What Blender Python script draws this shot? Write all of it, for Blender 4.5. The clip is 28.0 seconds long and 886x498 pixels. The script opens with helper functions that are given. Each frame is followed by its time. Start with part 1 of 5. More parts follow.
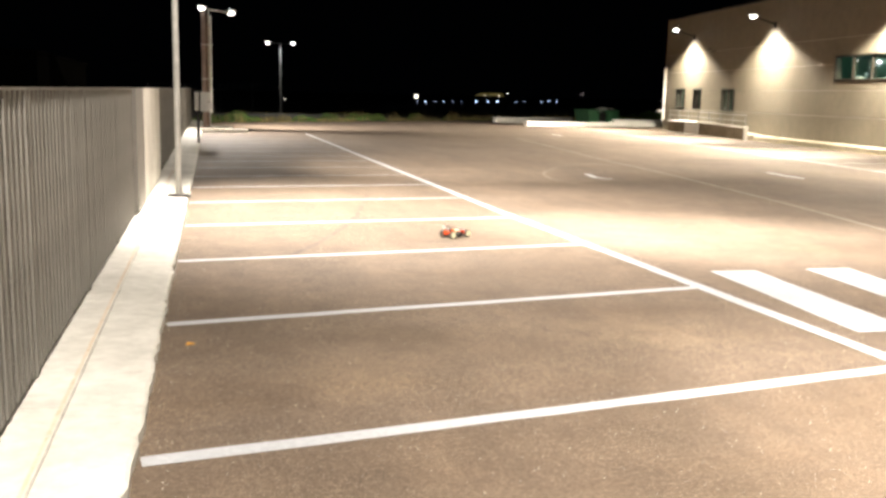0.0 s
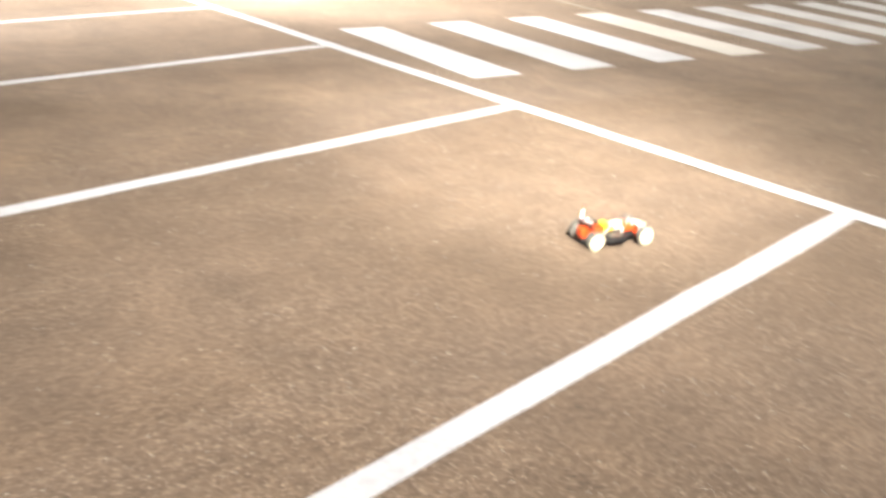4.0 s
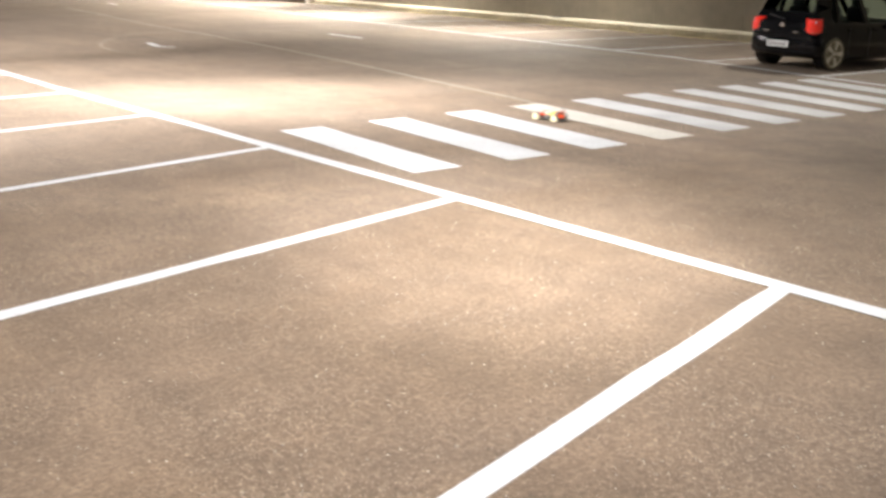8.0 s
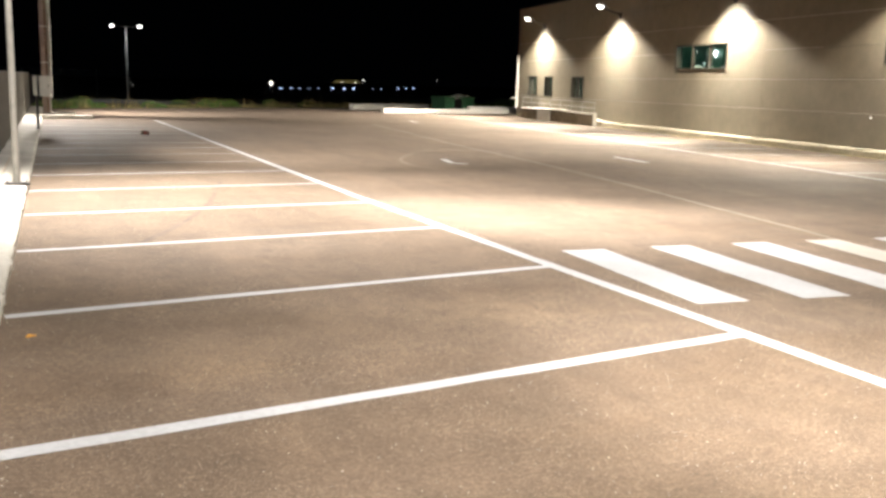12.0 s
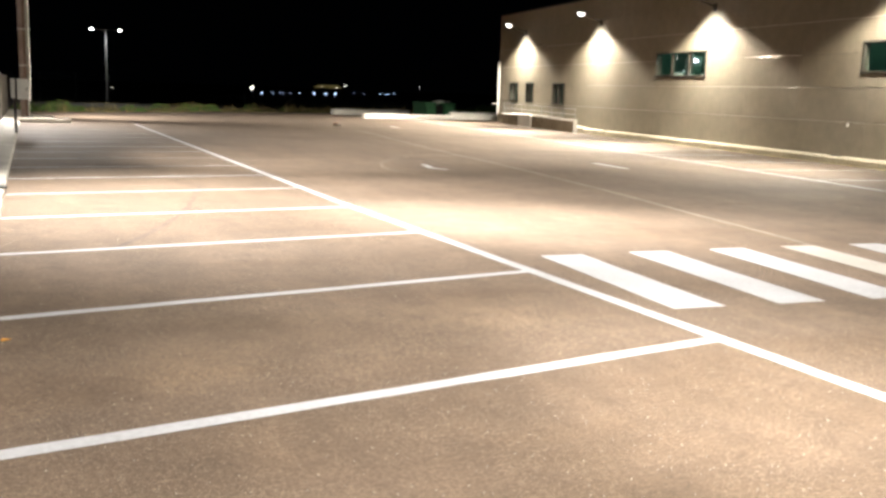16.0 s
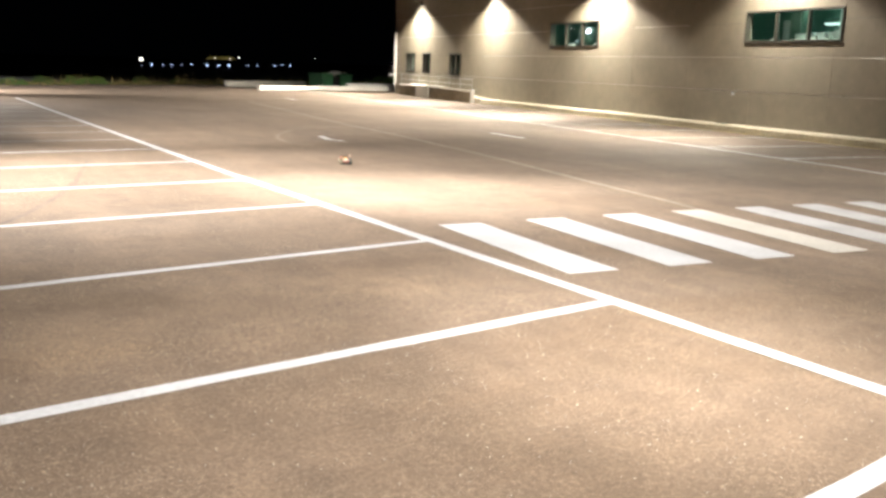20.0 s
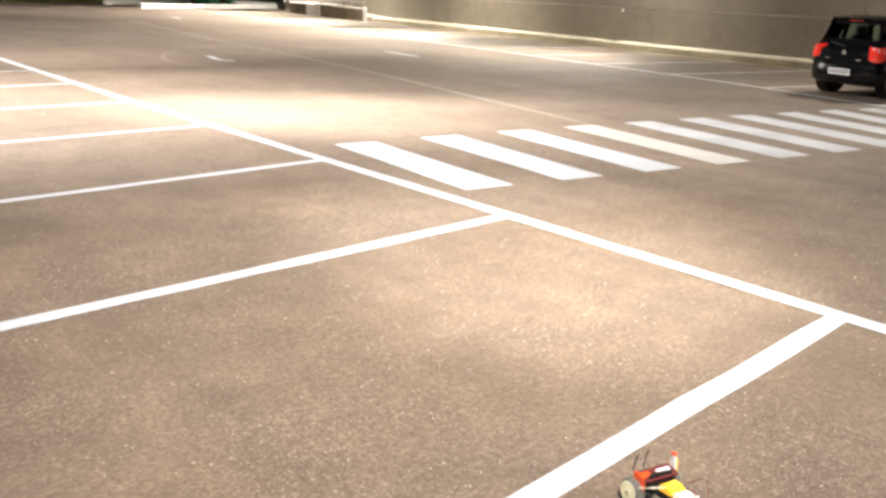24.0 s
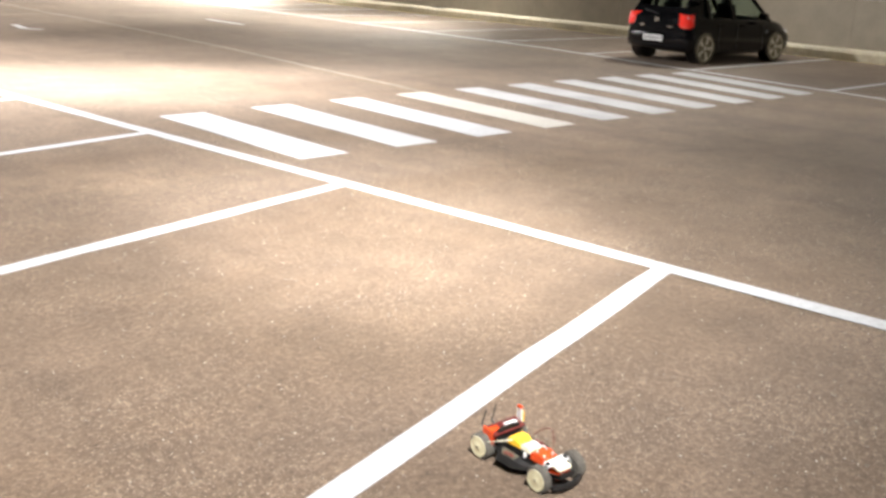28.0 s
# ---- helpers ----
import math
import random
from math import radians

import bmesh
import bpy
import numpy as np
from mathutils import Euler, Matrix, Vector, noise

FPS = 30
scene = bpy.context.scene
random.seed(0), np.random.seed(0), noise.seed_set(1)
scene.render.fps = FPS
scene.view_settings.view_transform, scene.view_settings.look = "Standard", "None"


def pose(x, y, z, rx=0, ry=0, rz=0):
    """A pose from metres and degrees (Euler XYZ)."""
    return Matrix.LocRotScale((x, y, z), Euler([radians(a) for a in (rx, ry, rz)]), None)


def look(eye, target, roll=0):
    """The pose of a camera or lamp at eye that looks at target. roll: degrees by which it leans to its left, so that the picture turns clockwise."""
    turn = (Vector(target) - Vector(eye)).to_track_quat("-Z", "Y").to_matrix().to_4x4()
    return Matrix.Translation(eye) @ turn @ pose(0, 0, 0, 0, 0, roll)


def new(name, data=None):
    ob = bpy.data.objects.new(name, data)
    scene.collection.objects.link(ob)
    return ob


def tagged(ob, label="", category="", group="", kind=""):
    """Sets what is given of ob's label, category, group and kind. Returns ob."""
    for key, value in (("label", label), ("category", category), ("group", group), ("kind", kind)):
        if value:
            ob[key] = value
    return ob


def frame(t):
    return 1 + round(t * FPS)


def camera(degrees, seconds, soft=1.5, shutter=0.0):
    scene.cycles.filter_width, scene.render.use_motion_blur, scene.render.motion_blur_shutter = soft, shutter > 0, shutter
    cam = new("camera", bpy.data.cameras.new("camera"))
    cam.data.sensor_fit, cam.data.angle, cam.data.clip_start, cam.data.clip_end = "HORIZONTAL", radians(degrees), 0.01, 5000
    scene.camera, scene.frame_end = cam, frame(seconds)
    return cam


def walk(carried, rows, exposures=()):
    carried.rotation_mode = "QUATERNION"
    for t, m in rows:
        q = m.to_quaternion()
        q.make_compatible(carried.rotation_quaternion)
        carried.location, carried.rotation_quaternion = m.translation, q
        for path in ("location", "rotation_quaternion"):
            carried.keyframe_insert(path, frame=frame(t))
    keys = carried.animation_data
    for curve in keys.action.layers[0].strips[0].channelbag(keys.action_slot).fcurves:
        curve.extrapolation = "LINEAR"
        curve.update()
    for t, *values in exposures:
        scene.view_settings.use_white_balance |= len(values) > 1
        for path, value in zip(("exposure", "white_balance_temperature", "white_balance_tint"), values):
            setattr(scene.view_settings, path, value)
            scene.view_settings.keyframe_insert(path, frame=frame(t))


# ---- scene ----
# ---- camera ----
cam = camera(50.5, 28.0, soft=3.0, shutter=0.5)
ROWS = [
    (0, -4.535, -4.768, 1.659, -16.18, -9.37, 1.35),
    (0.5, -4.520, -4.760, 1.656, -17.83, -8.18, 1.57),
    (1, -4.536, -4.805, 1.661, -22.56, -7.54, 2.01),
    (1.5, -4.491, -4.808, 1.653, -27.10, -7.49, 2.62),
    (2, -4.476, -4.821, 1.648, -31.20, -8.23, 2.70),
    (2.5, -4.488, -4.803, 1.649, -31.91, -9.84, 3.07),
    (3, -4.507, -4.753, 1.623, -30.04, -12.35, 3.20),
    (3.3, -4.457, -4.826, 1.624, -28.56, -14.49, 3.19),
    (3.5, -4.500, -4.802, 1.607, -29.85, -16.70, 3.36),
    (3.7, -4.464, -4.795, 1.595, -31.98, -19.51, 3.27),
    (4, -4.465, -4.807, 1.562, -38.69, -22.30, 2.76),
    (4.3, -4.489, -4.823, 1.603, -44.96, -22.25, 2.12),
    (4.5, -4.435, -4.868, 1.579, -47.45, -21.19, 1.93),
    (6.5, -4.550, -4.840, 1.605, -39.13, -19.03, 2.14),
    (7, -4.473, -4.804, 1.585, -43.54, -18.63, 2.28),
    (7.5, -4.474, -4.848, 1.588, -44.09, -17.97, 1.54),
    (8, -4.480, -4.851, 1.595, -41.79, -16.71, 0.76),
    (8.5, -4.481, -4.826, 1.594, -38.74, -14.89, 0.63),
    (9, -4.480, -4.824, 1.597, -35.38, -12.58, 0.83),
    (9.5, -4.495, -4.806, 1.600, -32.29, -11.20, 0.96),
    (10, -4.502, -4.809, 1.610, -28.96, -10.73, 1.02),
    (10.5, -4.514, -4.796, 1.612, -26.68, -10.54, 1.17),
    (11, -4.520, -4.808, 1.617, -25.36, -10.31, 1.31),
    (11.5, -4.515, -4.791, 1.619, -24.88, -10.09, 1.40),
    (12, -4.513, -4.789, 1.619, -24.85, -9.89, 1.69),
    (12.5, -4.507, -4.775, 1.616, -24.87, -9.73, 1.84),
    (14.5, -4.514, -4.816, 1.614, -25.35, -9.60, 2.19),
    (15, -4.512, -4.815, 1.614, -25.59, -9.58, 2.19),
    (15.5, -4.506, -4.814, 1.615, -25.82, -9.57, 2.22),
    (16, -4.500, -4.810, 1.614, -26.00, -9.51, 2.05),
    (16.5, -4.508, -4.828, 1.611, -26.24, -9.55, 2.42),
    (17, -4.505, -4.840, 1.607, -26.92, -9.56, 2.43),
    (17.5, -4.496, -4.830, 1.611, -27.75, -9.60, 2.35),
    (18, -4.497, -4.823, 1.605, -28.67, -9.61, 2.32),
    (18.5, -4.489, -4.820, 1.607, -29.49, -9.63, 2.21),
    (19, -4.484, -4.818, 1.606, -30.40, -9.70, 2.17),
    (19.5, -4.477, -4.822, 1.601, -31.25, -10.10, 2.05),
    (20, -4.477, -4.820, 1.596, -32.17, -11.01, 1.86),
    (20.5, -4.467, -4.819, 1.584, -33.09, -12.17, 1.77),
    (21, -4.466, -4.822, 1.580, -34.04, -13.43, 1.48),
    (21.5, -4.470, -4.822, 1.573, -35.06, -14.39, 1.75),
    (23.5, -4.484, -4.848, 1.572, -38.03, -15.46, 2.01),
    (24, -4.482, -4.844, 1.569, -38.70, -15.57, 1.89),
    (24.5, -4.474, -4.859, 1.562, -39.76, -15.74, 1.90),
    (25, -4.467, -4.841, 1.575, -41.62, -16.12, 1.85),
    (25.5, -4.473, -4.856, 1.575, -43.81, -16.45, 1.65),
    (26, -4.472, -4.841, 1.566, -46.12, -16.71, 1.61),
    (26.5, -4.479, -4.834, 1.568, -47.37, -16.80, 1.67),
    (27, -4.479, -4.824, 1.557, -47.62, -16.70, 1.87),
    (27.5, -4.487, -4.839, 1.566, -47.60, -16.67, 2.06),
    (28, -4.503, -4.827, 1.553, -49.20, -17.03, 2.44),
]


def carried_pose(x, y, z, yaw, pitch, roll):
    return pose(x, y, z, 0, 0, yaw) @ pose(0, 0, 0, 90 + pitch, 0, 0) @ pose(0, 0, 0, 0, 0, roll)


walk(cam, [(r[0], carried_pose(*r[1:])) for r in ROWS],
     exposures=[(0, -0.10, 6500, 10), (1.2, -0.20, 6500, 10), (2.5, -0.22, 6500, 10), (4, -0.14, 6250, 10), (8, -0.20, 6000, 10), (9, -0.24, 6400, 10), (10, -0.27, 6350, 10), (20, -0.24, 6250, 10), (21.5, -0.29, 6200, 10), (23.5, -0.12, 6100, 10), (26, -0.08, 5900, 10), (28, -0.08, 5900, 10)])

# ---- plan ----
# left bays run along y beside x = 0; the building and its bays run along a line turned by LEAN
LEAN = radians(9.3)
SIN, COS = math.sin(LEAN), math.cos(LEAN)
KERB_X = 14.62


def along(s, d, z=0.0):
    """A place s metres along the building and d metres out from the foot of its kerb."""
    return Vector((KERB_X + s * SIN - d * COS, s * COS + d * SIN, z))


def along_pose(s, d, z=0.0, rz=0.0):
    p = along(s, d, z)
    return pose(p.x, p.y, p.z, 0, 0, -9.3 + rz)


def edge_x(y):
    """The edge of the asphalt under the fence."""
    return -4.70 + 0.040 * y


# ---- light ----
world = bpy.data.worlds.new("night")
scene.world = world
world.use_nodes = True
sky = world.node_tree.nodes["Background"]
sky.inputs[0].default_value = (0.30, 0.38, 0.55, 1)
sky.inputs[1].default_value = 0.0008
LAMP_WHITE = (1.0, 0.91, 0.815)


def spot(place, target, watts, size, blend, radius=0.12, colour=LAMP_WHITE):
    data = bpy.data.lights.new("lamp_light", "SPOT")
    data.energy, data.spot_size, data.spot_blend, data.shadow_soft_size, data.color = watts, radians(size), blend, radius, colour
    ob = new("lamp_light", data)
    ob.matrix_world = look(place, target)
    return ob


POLE_A = (-4.45, 9.65)      # beside the bays
POLE_B = (-3.03, 34.9)      # on the islet at the end of the bays
POLE_C = (3.06, 64.3)        # at the far fence
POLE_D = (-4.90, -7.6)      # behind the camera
WALL_LAMPS = [-14.3, -5.2, 3.85, 12.9, 21.95, 31.0, 40.05]   # along the building
HEAD_Z = 4.95              # heads of the far posts
HEAD_B = 4.80              # heads on the end islet
HIGH_Z = 7.92              # heads of the near posts

# each near post has one head that throws light onto the bays and roadway and one that spreads it
spot((-4.45, 10.57, HIGH_Z), (3.5, 3.8, 0), 26000, 31, 1.0)
# extra narrow beam, added to whiten the middle of the roadway pool
spot((-4.45, 10.57, HIGH_Z), (1.6, 5.7, 0), 28000, 27, 1.0)
spot((-4.45, 10.57, HIGH_Z), (3.2, 17.3, 0), 25500, 54, 1.0)
spot((-4.45, 10.57, HIGH_Z), (11.0, 2.6, 0), 15000, 38, 1.0)
spot((-4.45, 8.73, HIGH_Z), (-1.25, 8.1, 0), 26500, 80, 1.0)
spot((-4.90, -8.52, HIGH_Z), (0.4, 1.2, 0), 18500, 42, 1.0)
# extra narrow beam, added for a hot spot on the near bays
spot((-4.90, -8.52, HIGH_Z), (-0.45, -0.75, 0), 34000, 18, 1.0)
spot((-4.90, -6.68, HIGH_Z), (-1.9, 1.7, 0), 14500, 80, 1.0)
spot((-2.04, 36.33, HEAD_B - 0.15), (1.6, 39.5, 0), 13500, 92, 1.0, 0.5)
spot((-3.30, 34.53, HEAD_B - 0.15), (-1.6, 29.8, 0), 9500, 98, 1.0, 0.5)
spot((3.75, 64.10, HEAD_Z - 0.15), (2.2, 62.0, 0), 600, 140, 1.0, 0.12, (0.9, 0.95, 1.0))
spot((2.25, 64.45, HEAD_Z - 0.15), (3.9, 62.0, 0), 600, 140, 1.0, 0.12, (0.9, 0.95, 1.0))
# the wall lamps light the wall beneath them and throw outward over the bays
for s in WALL_LAMPS:
    p = along(s, 0.62, 5.10)
    strength = 1.0 if s > 15 else 0.50 if s > 5 else 0.18
    spot(p, along(s, 1.4, 0), 5300 * strength, 138, 0.30, 0.10 if s > 5 else 0.35, (1.0, 0.90, 0.74))
    spot(p, along(s, -0.46, 2.9), 3300 * strength, 98, 1.0, 0.10, (1.0, 0.97, 0.91))
    if s > -10:
        spot(p, along(s, 7.5 if s > 5 else 9.0, 0), 20000 if s > 15 else 10500 if s > 5 else 1800 if s > 0 else 5000, 100 if s > 5 else 86, 1.0, 0.10 if s > 5 else 0.35, (1.0, 0.88, 0.72))


# ---- materials ----
def material(name, colour, rough=0.7, metal=0.0, **more):
    m = bpy.data.materials.new(name)
    m.use_nodes = True
    b = m.node_tree.nodes["Principled BSDF"]
    b.inputs["Base Color"].default_value = (*colour, 1)
    b.inputs["Roughness"].default_value = rough
    b.inputs["Metallic"].default_value = metal
    for key, value in more.items():
        b.inputs[key.replace("_", " ")].default_value = value
    return m


def textured(name, low, high, scale, rough=0.8, metal=0.0, bump=0.0, bump_scale=None, detail=6.0, coarse=0.0, coarse_scale=0.3, rough_var=0.0, stretch=(1, 1, 1), space="Object", mottle=0.0, streak=0.0):
    """Colour between low and high by a fine noise, dimmed by a coarse one; bump from a finer one."""
    m = material(name, low, rough, metal)
    nodes, links = m.node_tree.nodes, m.node_tree.links
    b = nodes["Principled BSDF"]
    at = nodes.new("ShaderNodeTexCoord")
    mapped = nodes.new("ShaderNodeMapping")
    mapped.inputs["Scale"].default_value = stretch
    links.new(at.outputs[space], mapped.inputs["Vector"])
    n = nodes.new("ShaderNodeTexNoise")
    n.inputs["Scale"].default_value, n.inputs["Detail"].default_value, n.inputs["Roughness"].default_value = scale, detail, 0.65
    links.new(mapped.outputs[0], n.inputs["Vector"])
    ramp = nodes.new("ShaderNodeValToRGB")
    ramp.color_ramp.elements[0].position, ramp.color_ramp.elements[1].position = 0.32, 0.70
    ramp.color_ramp.elements[0].color, ramp.color_ramp.elements[1].color = (*low, 1), (*high, 1)
    links.new(n.outputs[0], ramp.inputs[0])
    out = ramp.outputs[0]
    for amount, size, pull in ((mottle, 3.2, (1, 1, 1)), (streak, 0.9, (1.0, 0.16, 1))):
        if not amount:
            continue
        turned = nodes.new("ShaderNodeMapping")
        turned.inputs["Scale"].default_value = pull
        turned.inputs["Rotation"].default_value = (0, 0, 0.5)
        links.new(at.outputs[space], turned.inputs["Vector"])
        k = nodes.new("ShaderNodeTexNoise")
        k.inputs["Scale"].default_value, k.inputs["Detail"].default_value, k.inputs["Roughness"].default_value = size, 7, 0.7
        links.new(turned.outputs[0], k.inputs["Vector"])
        kr = nodes.new("ShaderNodeValToRGB")
        kr.color_ramp.elements[0].position, kr.color_ramp.elements[1].position = 0.36, 0.62
        kr.color_ramp.elements[0].color, kr.color_ramp.elements[1].color = (1 - amount, 1 - amount, 1 - amount, 1), (1, 1, 1, 1)
        links.new(k.outputs[0], kr.inputs[0])
        km = nodes.new("ShaderNodeMix")
        km.data_type, km.blend_type = "RGBA", "MULTIPLY"
        km.inputs["Factor"].default_value = 1
        links.new(out, km.inputs[6])
        links.new(kr.outputs[0], km.inputs[7])
        out = km.outputs[2]
    if coarse:
        c = nodes.new("ShaderNodeTexNoise")
        c.inputs["Scale"].default_value, c.inputs["Detail"].default_value = coarse_scale, 4
        links.new(mapped.outputs[0], c.inputs["Vector"])
        r2 = nodes.new("ShaderNodeValToRGB")
        r2.color_ramp.elements[0].position, r2.color_ramp.elements[1].position = 0.35, 0.65
        r2.color_ramp.elements[0].color = (1 - coarse, 1 - coarse, 1 - coarse * 1.05, 1)
        r2.color_ramp.elements[1].color = (1, 1, 1, 1)
        links.new(c.outputs[0], r2.inputs[0])
        mix = nodes.new("ShaderNodeMix")
        mix.data_type, mix.blend_type = "RGBA", "MULTIPLY"
        mix.inputs["Factor"].default_value = 1
        links.new(out, mix.inputs[6])
        links.new(r2.outputs[0], mix.inputs[7])
        out = mix.outputs[2]
    links.new(out, b.inputs["Base Color"])
    if rough_var:
        mr = nodes.new("ShaderNodeMapRange")
        mr.inputs["To Min"].default_value, mr.inputs["To Max"].default_value = rough - rough_var, rough + rough_var
        links.new(n.outputs[0], mr.inputs["Value"])
        links.new(mr.outputs[0], b.inputs["Roughness"])
    if bump:
        bn = nodes.new("ShaderNodeTexNoise")
        bn.inputs["Scale"].default_value, bn.inputs["Detail"].default_value = bump_scale or scale * 3, 3
        links.new(mapped.outputs[0], bn.inputs["Vector"])
        bp = nodes.new("ShaderNodeBump")
        bp.inputs["Strength"].default_value, bp.inputs["Distance"].default_value = bump, 0.01
        links.new(bn.outputs[0], bp.inputs["Height"])
        links.new(bp.outputs[0], b.inputs["Normal"])
    return m


def glow(name, colour, strength):
    m = material(name, (0.9, 0.9, 0.9), 0.4)
    b = m.node_tree.nodes["Principled BSDF"]
    b.inputs["Emission Color"].default_value = (*colour, 1)
    b.inputs["Emission Strength"].default_value = strength
    return m


ASPHALT = textured("asphalt", (0.098, 0.069, 0.047), (0.255, 0.187, 0.131), 40, 0.84, bump=0.25, bump_scale=140, coarse=0.16, coarse_scale=0.55, rough_var=0.08, mottle=0.28, streak=0.27, detail=9.0)


def flecks(m, colour, scale, low, high, amount, patch=0.0):
    """Stones showing in a surface, evenly or, with patch, thicker in some places than in others."""
    nodes, links = m.node_tree.nodes, m.node_tree.links
    b = nodes["Principled BSDF"]
    old = b.inputs["Base Color"].links[0].from_socket
    at = nodes.new("ShaderNodeTexCoord")
    n = nodes.new("ShaderNodeTexNoise")
    n.inputs["Scale"].default_value, n.inputs["Detail"].default_value = scale, 2
    links.new(at.outputs["Object"], n.inputs["Vector"])
    r = nodes.new("ShaderNodeMapRange")
    r.inputs["From Min"].default_value, r.inputs["From Max"].default_value = low, high
    r.inputs["To Max"].default_value = amount
    links.new(n.outputs[0], r.inputs["Value"])
    factor = r.outputs[0]
    if patch:
        w = nodes.new("ShaderNodeTexNoise")
        w.inputs["Scale"].default_value, w.inputs["Detail"].default_value = 0.85, 5
        links.new(at.outputs["Object"], w.inputs["Vector"])
        wr = nodes.new("ShaderNodeMapRange")
        wr.inputs["From Min"].default_value, wr.inputs["From Max"].default_value = 0.40, 0.60
        wr.inputs["To Min"].default_value = 1 - patch
        links.new(w.outputs[0], wr.inputs["Value"])
        times = nodes.new("ShaderNodeMath")
        times.operation = "MULTIPLY"
        links.new(factor, times.inputs[0])
        links.new(wr.outputs[0], times.inputs[1])
        factor = times.outputs[0]
    mix = nodes.new("ShaderNodeMix")
    mix.data_type = "RGBA"
    mix.inputs[7].default_value = (*colour, 1)
    links.new(factor, mix.inputs["Factor"])
    links.new(old, mix.inputs[6])
    links.new(mix.outputs[2], b.inputs["Base Color"])


flecks(ASPHALT, (0.040, 0.028, 0.018), 15, 0.58, 0.74, 0.40, 0.5)
flecks(ASPHALT, (0.30, 0.235, 0.17), 26, 0.54, 0.68, 0.30, 0.6)
flecks(ASPHALT, (0.055, 0.040, 0.027), 33, 0.555, 0.68, 0.28, 0.5)
flecks(ASPHALT, (0.036, 0.025, 0.016), 78, 0.555, 0.66, 0.72, 0.55)
flecks(ASPHALT, (0.52, 0.42, 0.33), 92, 0.605, 0.68, 0.62, 0.75)


def stain(m, places, factor):
    """Soft uneven patches about the given places (x, y, radius), lighter or darker by a factor."""
    nodes, links = m.node_tree.nodes, m.node_tree.links
    b = nodes["Principled BSDF"]
    for x, y, r in places:
        old = b.inputs["Base Color"].links[0].from_socket
        at = nodes.new("ShaderNodeTexCoord")
        warp = nodes.new("ShaderNodeTexNoise")
        warp.inputs["Scale"].default_value, warp.inputs["Detail"].default_value = 2.2, 6
        links.new(at.outputs["Object"], warp.inputs["Vector"])
        add = nodes.new("ShaderNodeMixRGB")
        add.blend_type = "LINEAR_LIGHT"
        add.inputs[0].default_value = 0.35
        links.new(at.outputs["Object"], add.inputs[1])
        links.new(warp.outputs[1], add.inputs[2])
        mapped = nodes.new("ShaderNodeMapping")
        mapped.inputs["Location"].default_value = (-x / r, -y / r, 0)
        mapped.inputs["Scale"].default_value = (1 / r, 1 / r, 0)
        links.new(add.outputs[0], mapped.inputs["Vector"])
        ball = nodes.new("ShaderNodeTexGradient")
        ball.gradient_type = "SPHERICAL"
        links.new(mapped.outputs[0], ball.inputs["Vector"])
        r2 = nodes.new("ShaderNodeMapRange")
        r2.inputs["From Min"].default_value, r2.inputs["From Max"].default_value = 0.05, 0.7
        links.new(ball.outputs[1], r2.inputs["Value"])
        mix = nodes.new("ShaderNodeMix")
        mix.data_type, mix.blend_type = "RGBA", "MULTIPLY"
        mix.inputs[7].default_value = (factor, factor, factor * 0.98, 1)
        links.new(r2.outputs[0], mix.inputs["Factor"])
        links.new(old, mix.inputs[6])
        links.new(mix.outputs[2], b.inputs["Base Color"])


stain(ASPHALT, ((-2.95, 1.40, 0.42), (-3.32, 1.58, 0.36), (-4.03, 1.70, 0.30)), 0.88)
def bands(m, size, pull, turn, low, high, dark):
    """Broad uneven darker bands lying along one direction."""
    nodes, links = m.node_tree.nodes, m.node_tree.links
    b = nodes["Principled BSDF"]
    old = b.inputs["Base Color"].links[0].from_socket
    at = nodes.new("ShaderNodeTexCoord")
    mapped = nodes.new("ShaderNodeMapping")
    mapped.inputs["Scale"].default_value, mapped.inputs["Rotation"].default_value = pull, (0, 0, turn)
    links.new(at.outputs["Object"], mapped.inputs["Vector"])
    n = nodes.new("ShaderNodeTexNoise")
    n.inputs["Scale"].default_value, n.inputs["Detail"].default_value, n.inputs["Roughness"].default_value = size, 5, 0.6
    links.new(mapped.outputs[0], n.inputs["Vector"])
    r = nodes.new("ShaderNodeMapRange")
    r.inputs["From Min"].default_value, r.inputs["From Max"].default_value = low, high
    links.new(n.outputs[0], r.inputs["Value"])
    mix = nodes.new("ShaderNodeMix")
    mix.data_type, mix.blend_type = "RGBA", "MULTIPLY"
    mix.inputs[7].default_value = (*dark, 1)
    links.new(r.outputs[0], mix.inputs["Factor"])
    links.new(old, mix.inputs[6])
    links.new(mix.outputs[2], b.inputs["Base Color"])


bands(ASPHALT, 0.22, (0.3, 1.0, 1), 0.35, 0.46, 0.66, (0.76, 0.73, 0.66))
bands(ASPHALT, 0.8, (0.25, 1.0, 1), -0.25, 0.50, 0.68, (0.87, 0.83, 0.76))
stain(ASPHALT, ((-3.45, 0.52, 0.62), (-1.2, 1.2, 0.8)), 1.28)
PAINT = textured("road_paint", (0.330, 0.338, 0.349), (0.448, 0.459, 0.474), 30, 0.62, bump=0.25, bump_scale=90, coarse=0.12, coarse_scale=1.5)
PAINT_CREAM = textured("cream_paint", (0.325, 0.312, 0.28), (0.44, 0.425, 0.39), 24, 0.65, coarse=0.15, coarse_scale=1.5)
PAINT_DULL = textured("dull_paint", (0.29, 0.292, 0.298), (0.41, 0.414, 0.422), 22, 0.68, coarse=0.22, coarse_scale=1.8)
PAINT_OLD = textured("older_paint", (0.26, 0.255, 0.245), (0.42, 0.415, 0.40), 9, 0.7, coarse=0.35, coarse_scale=1.6)
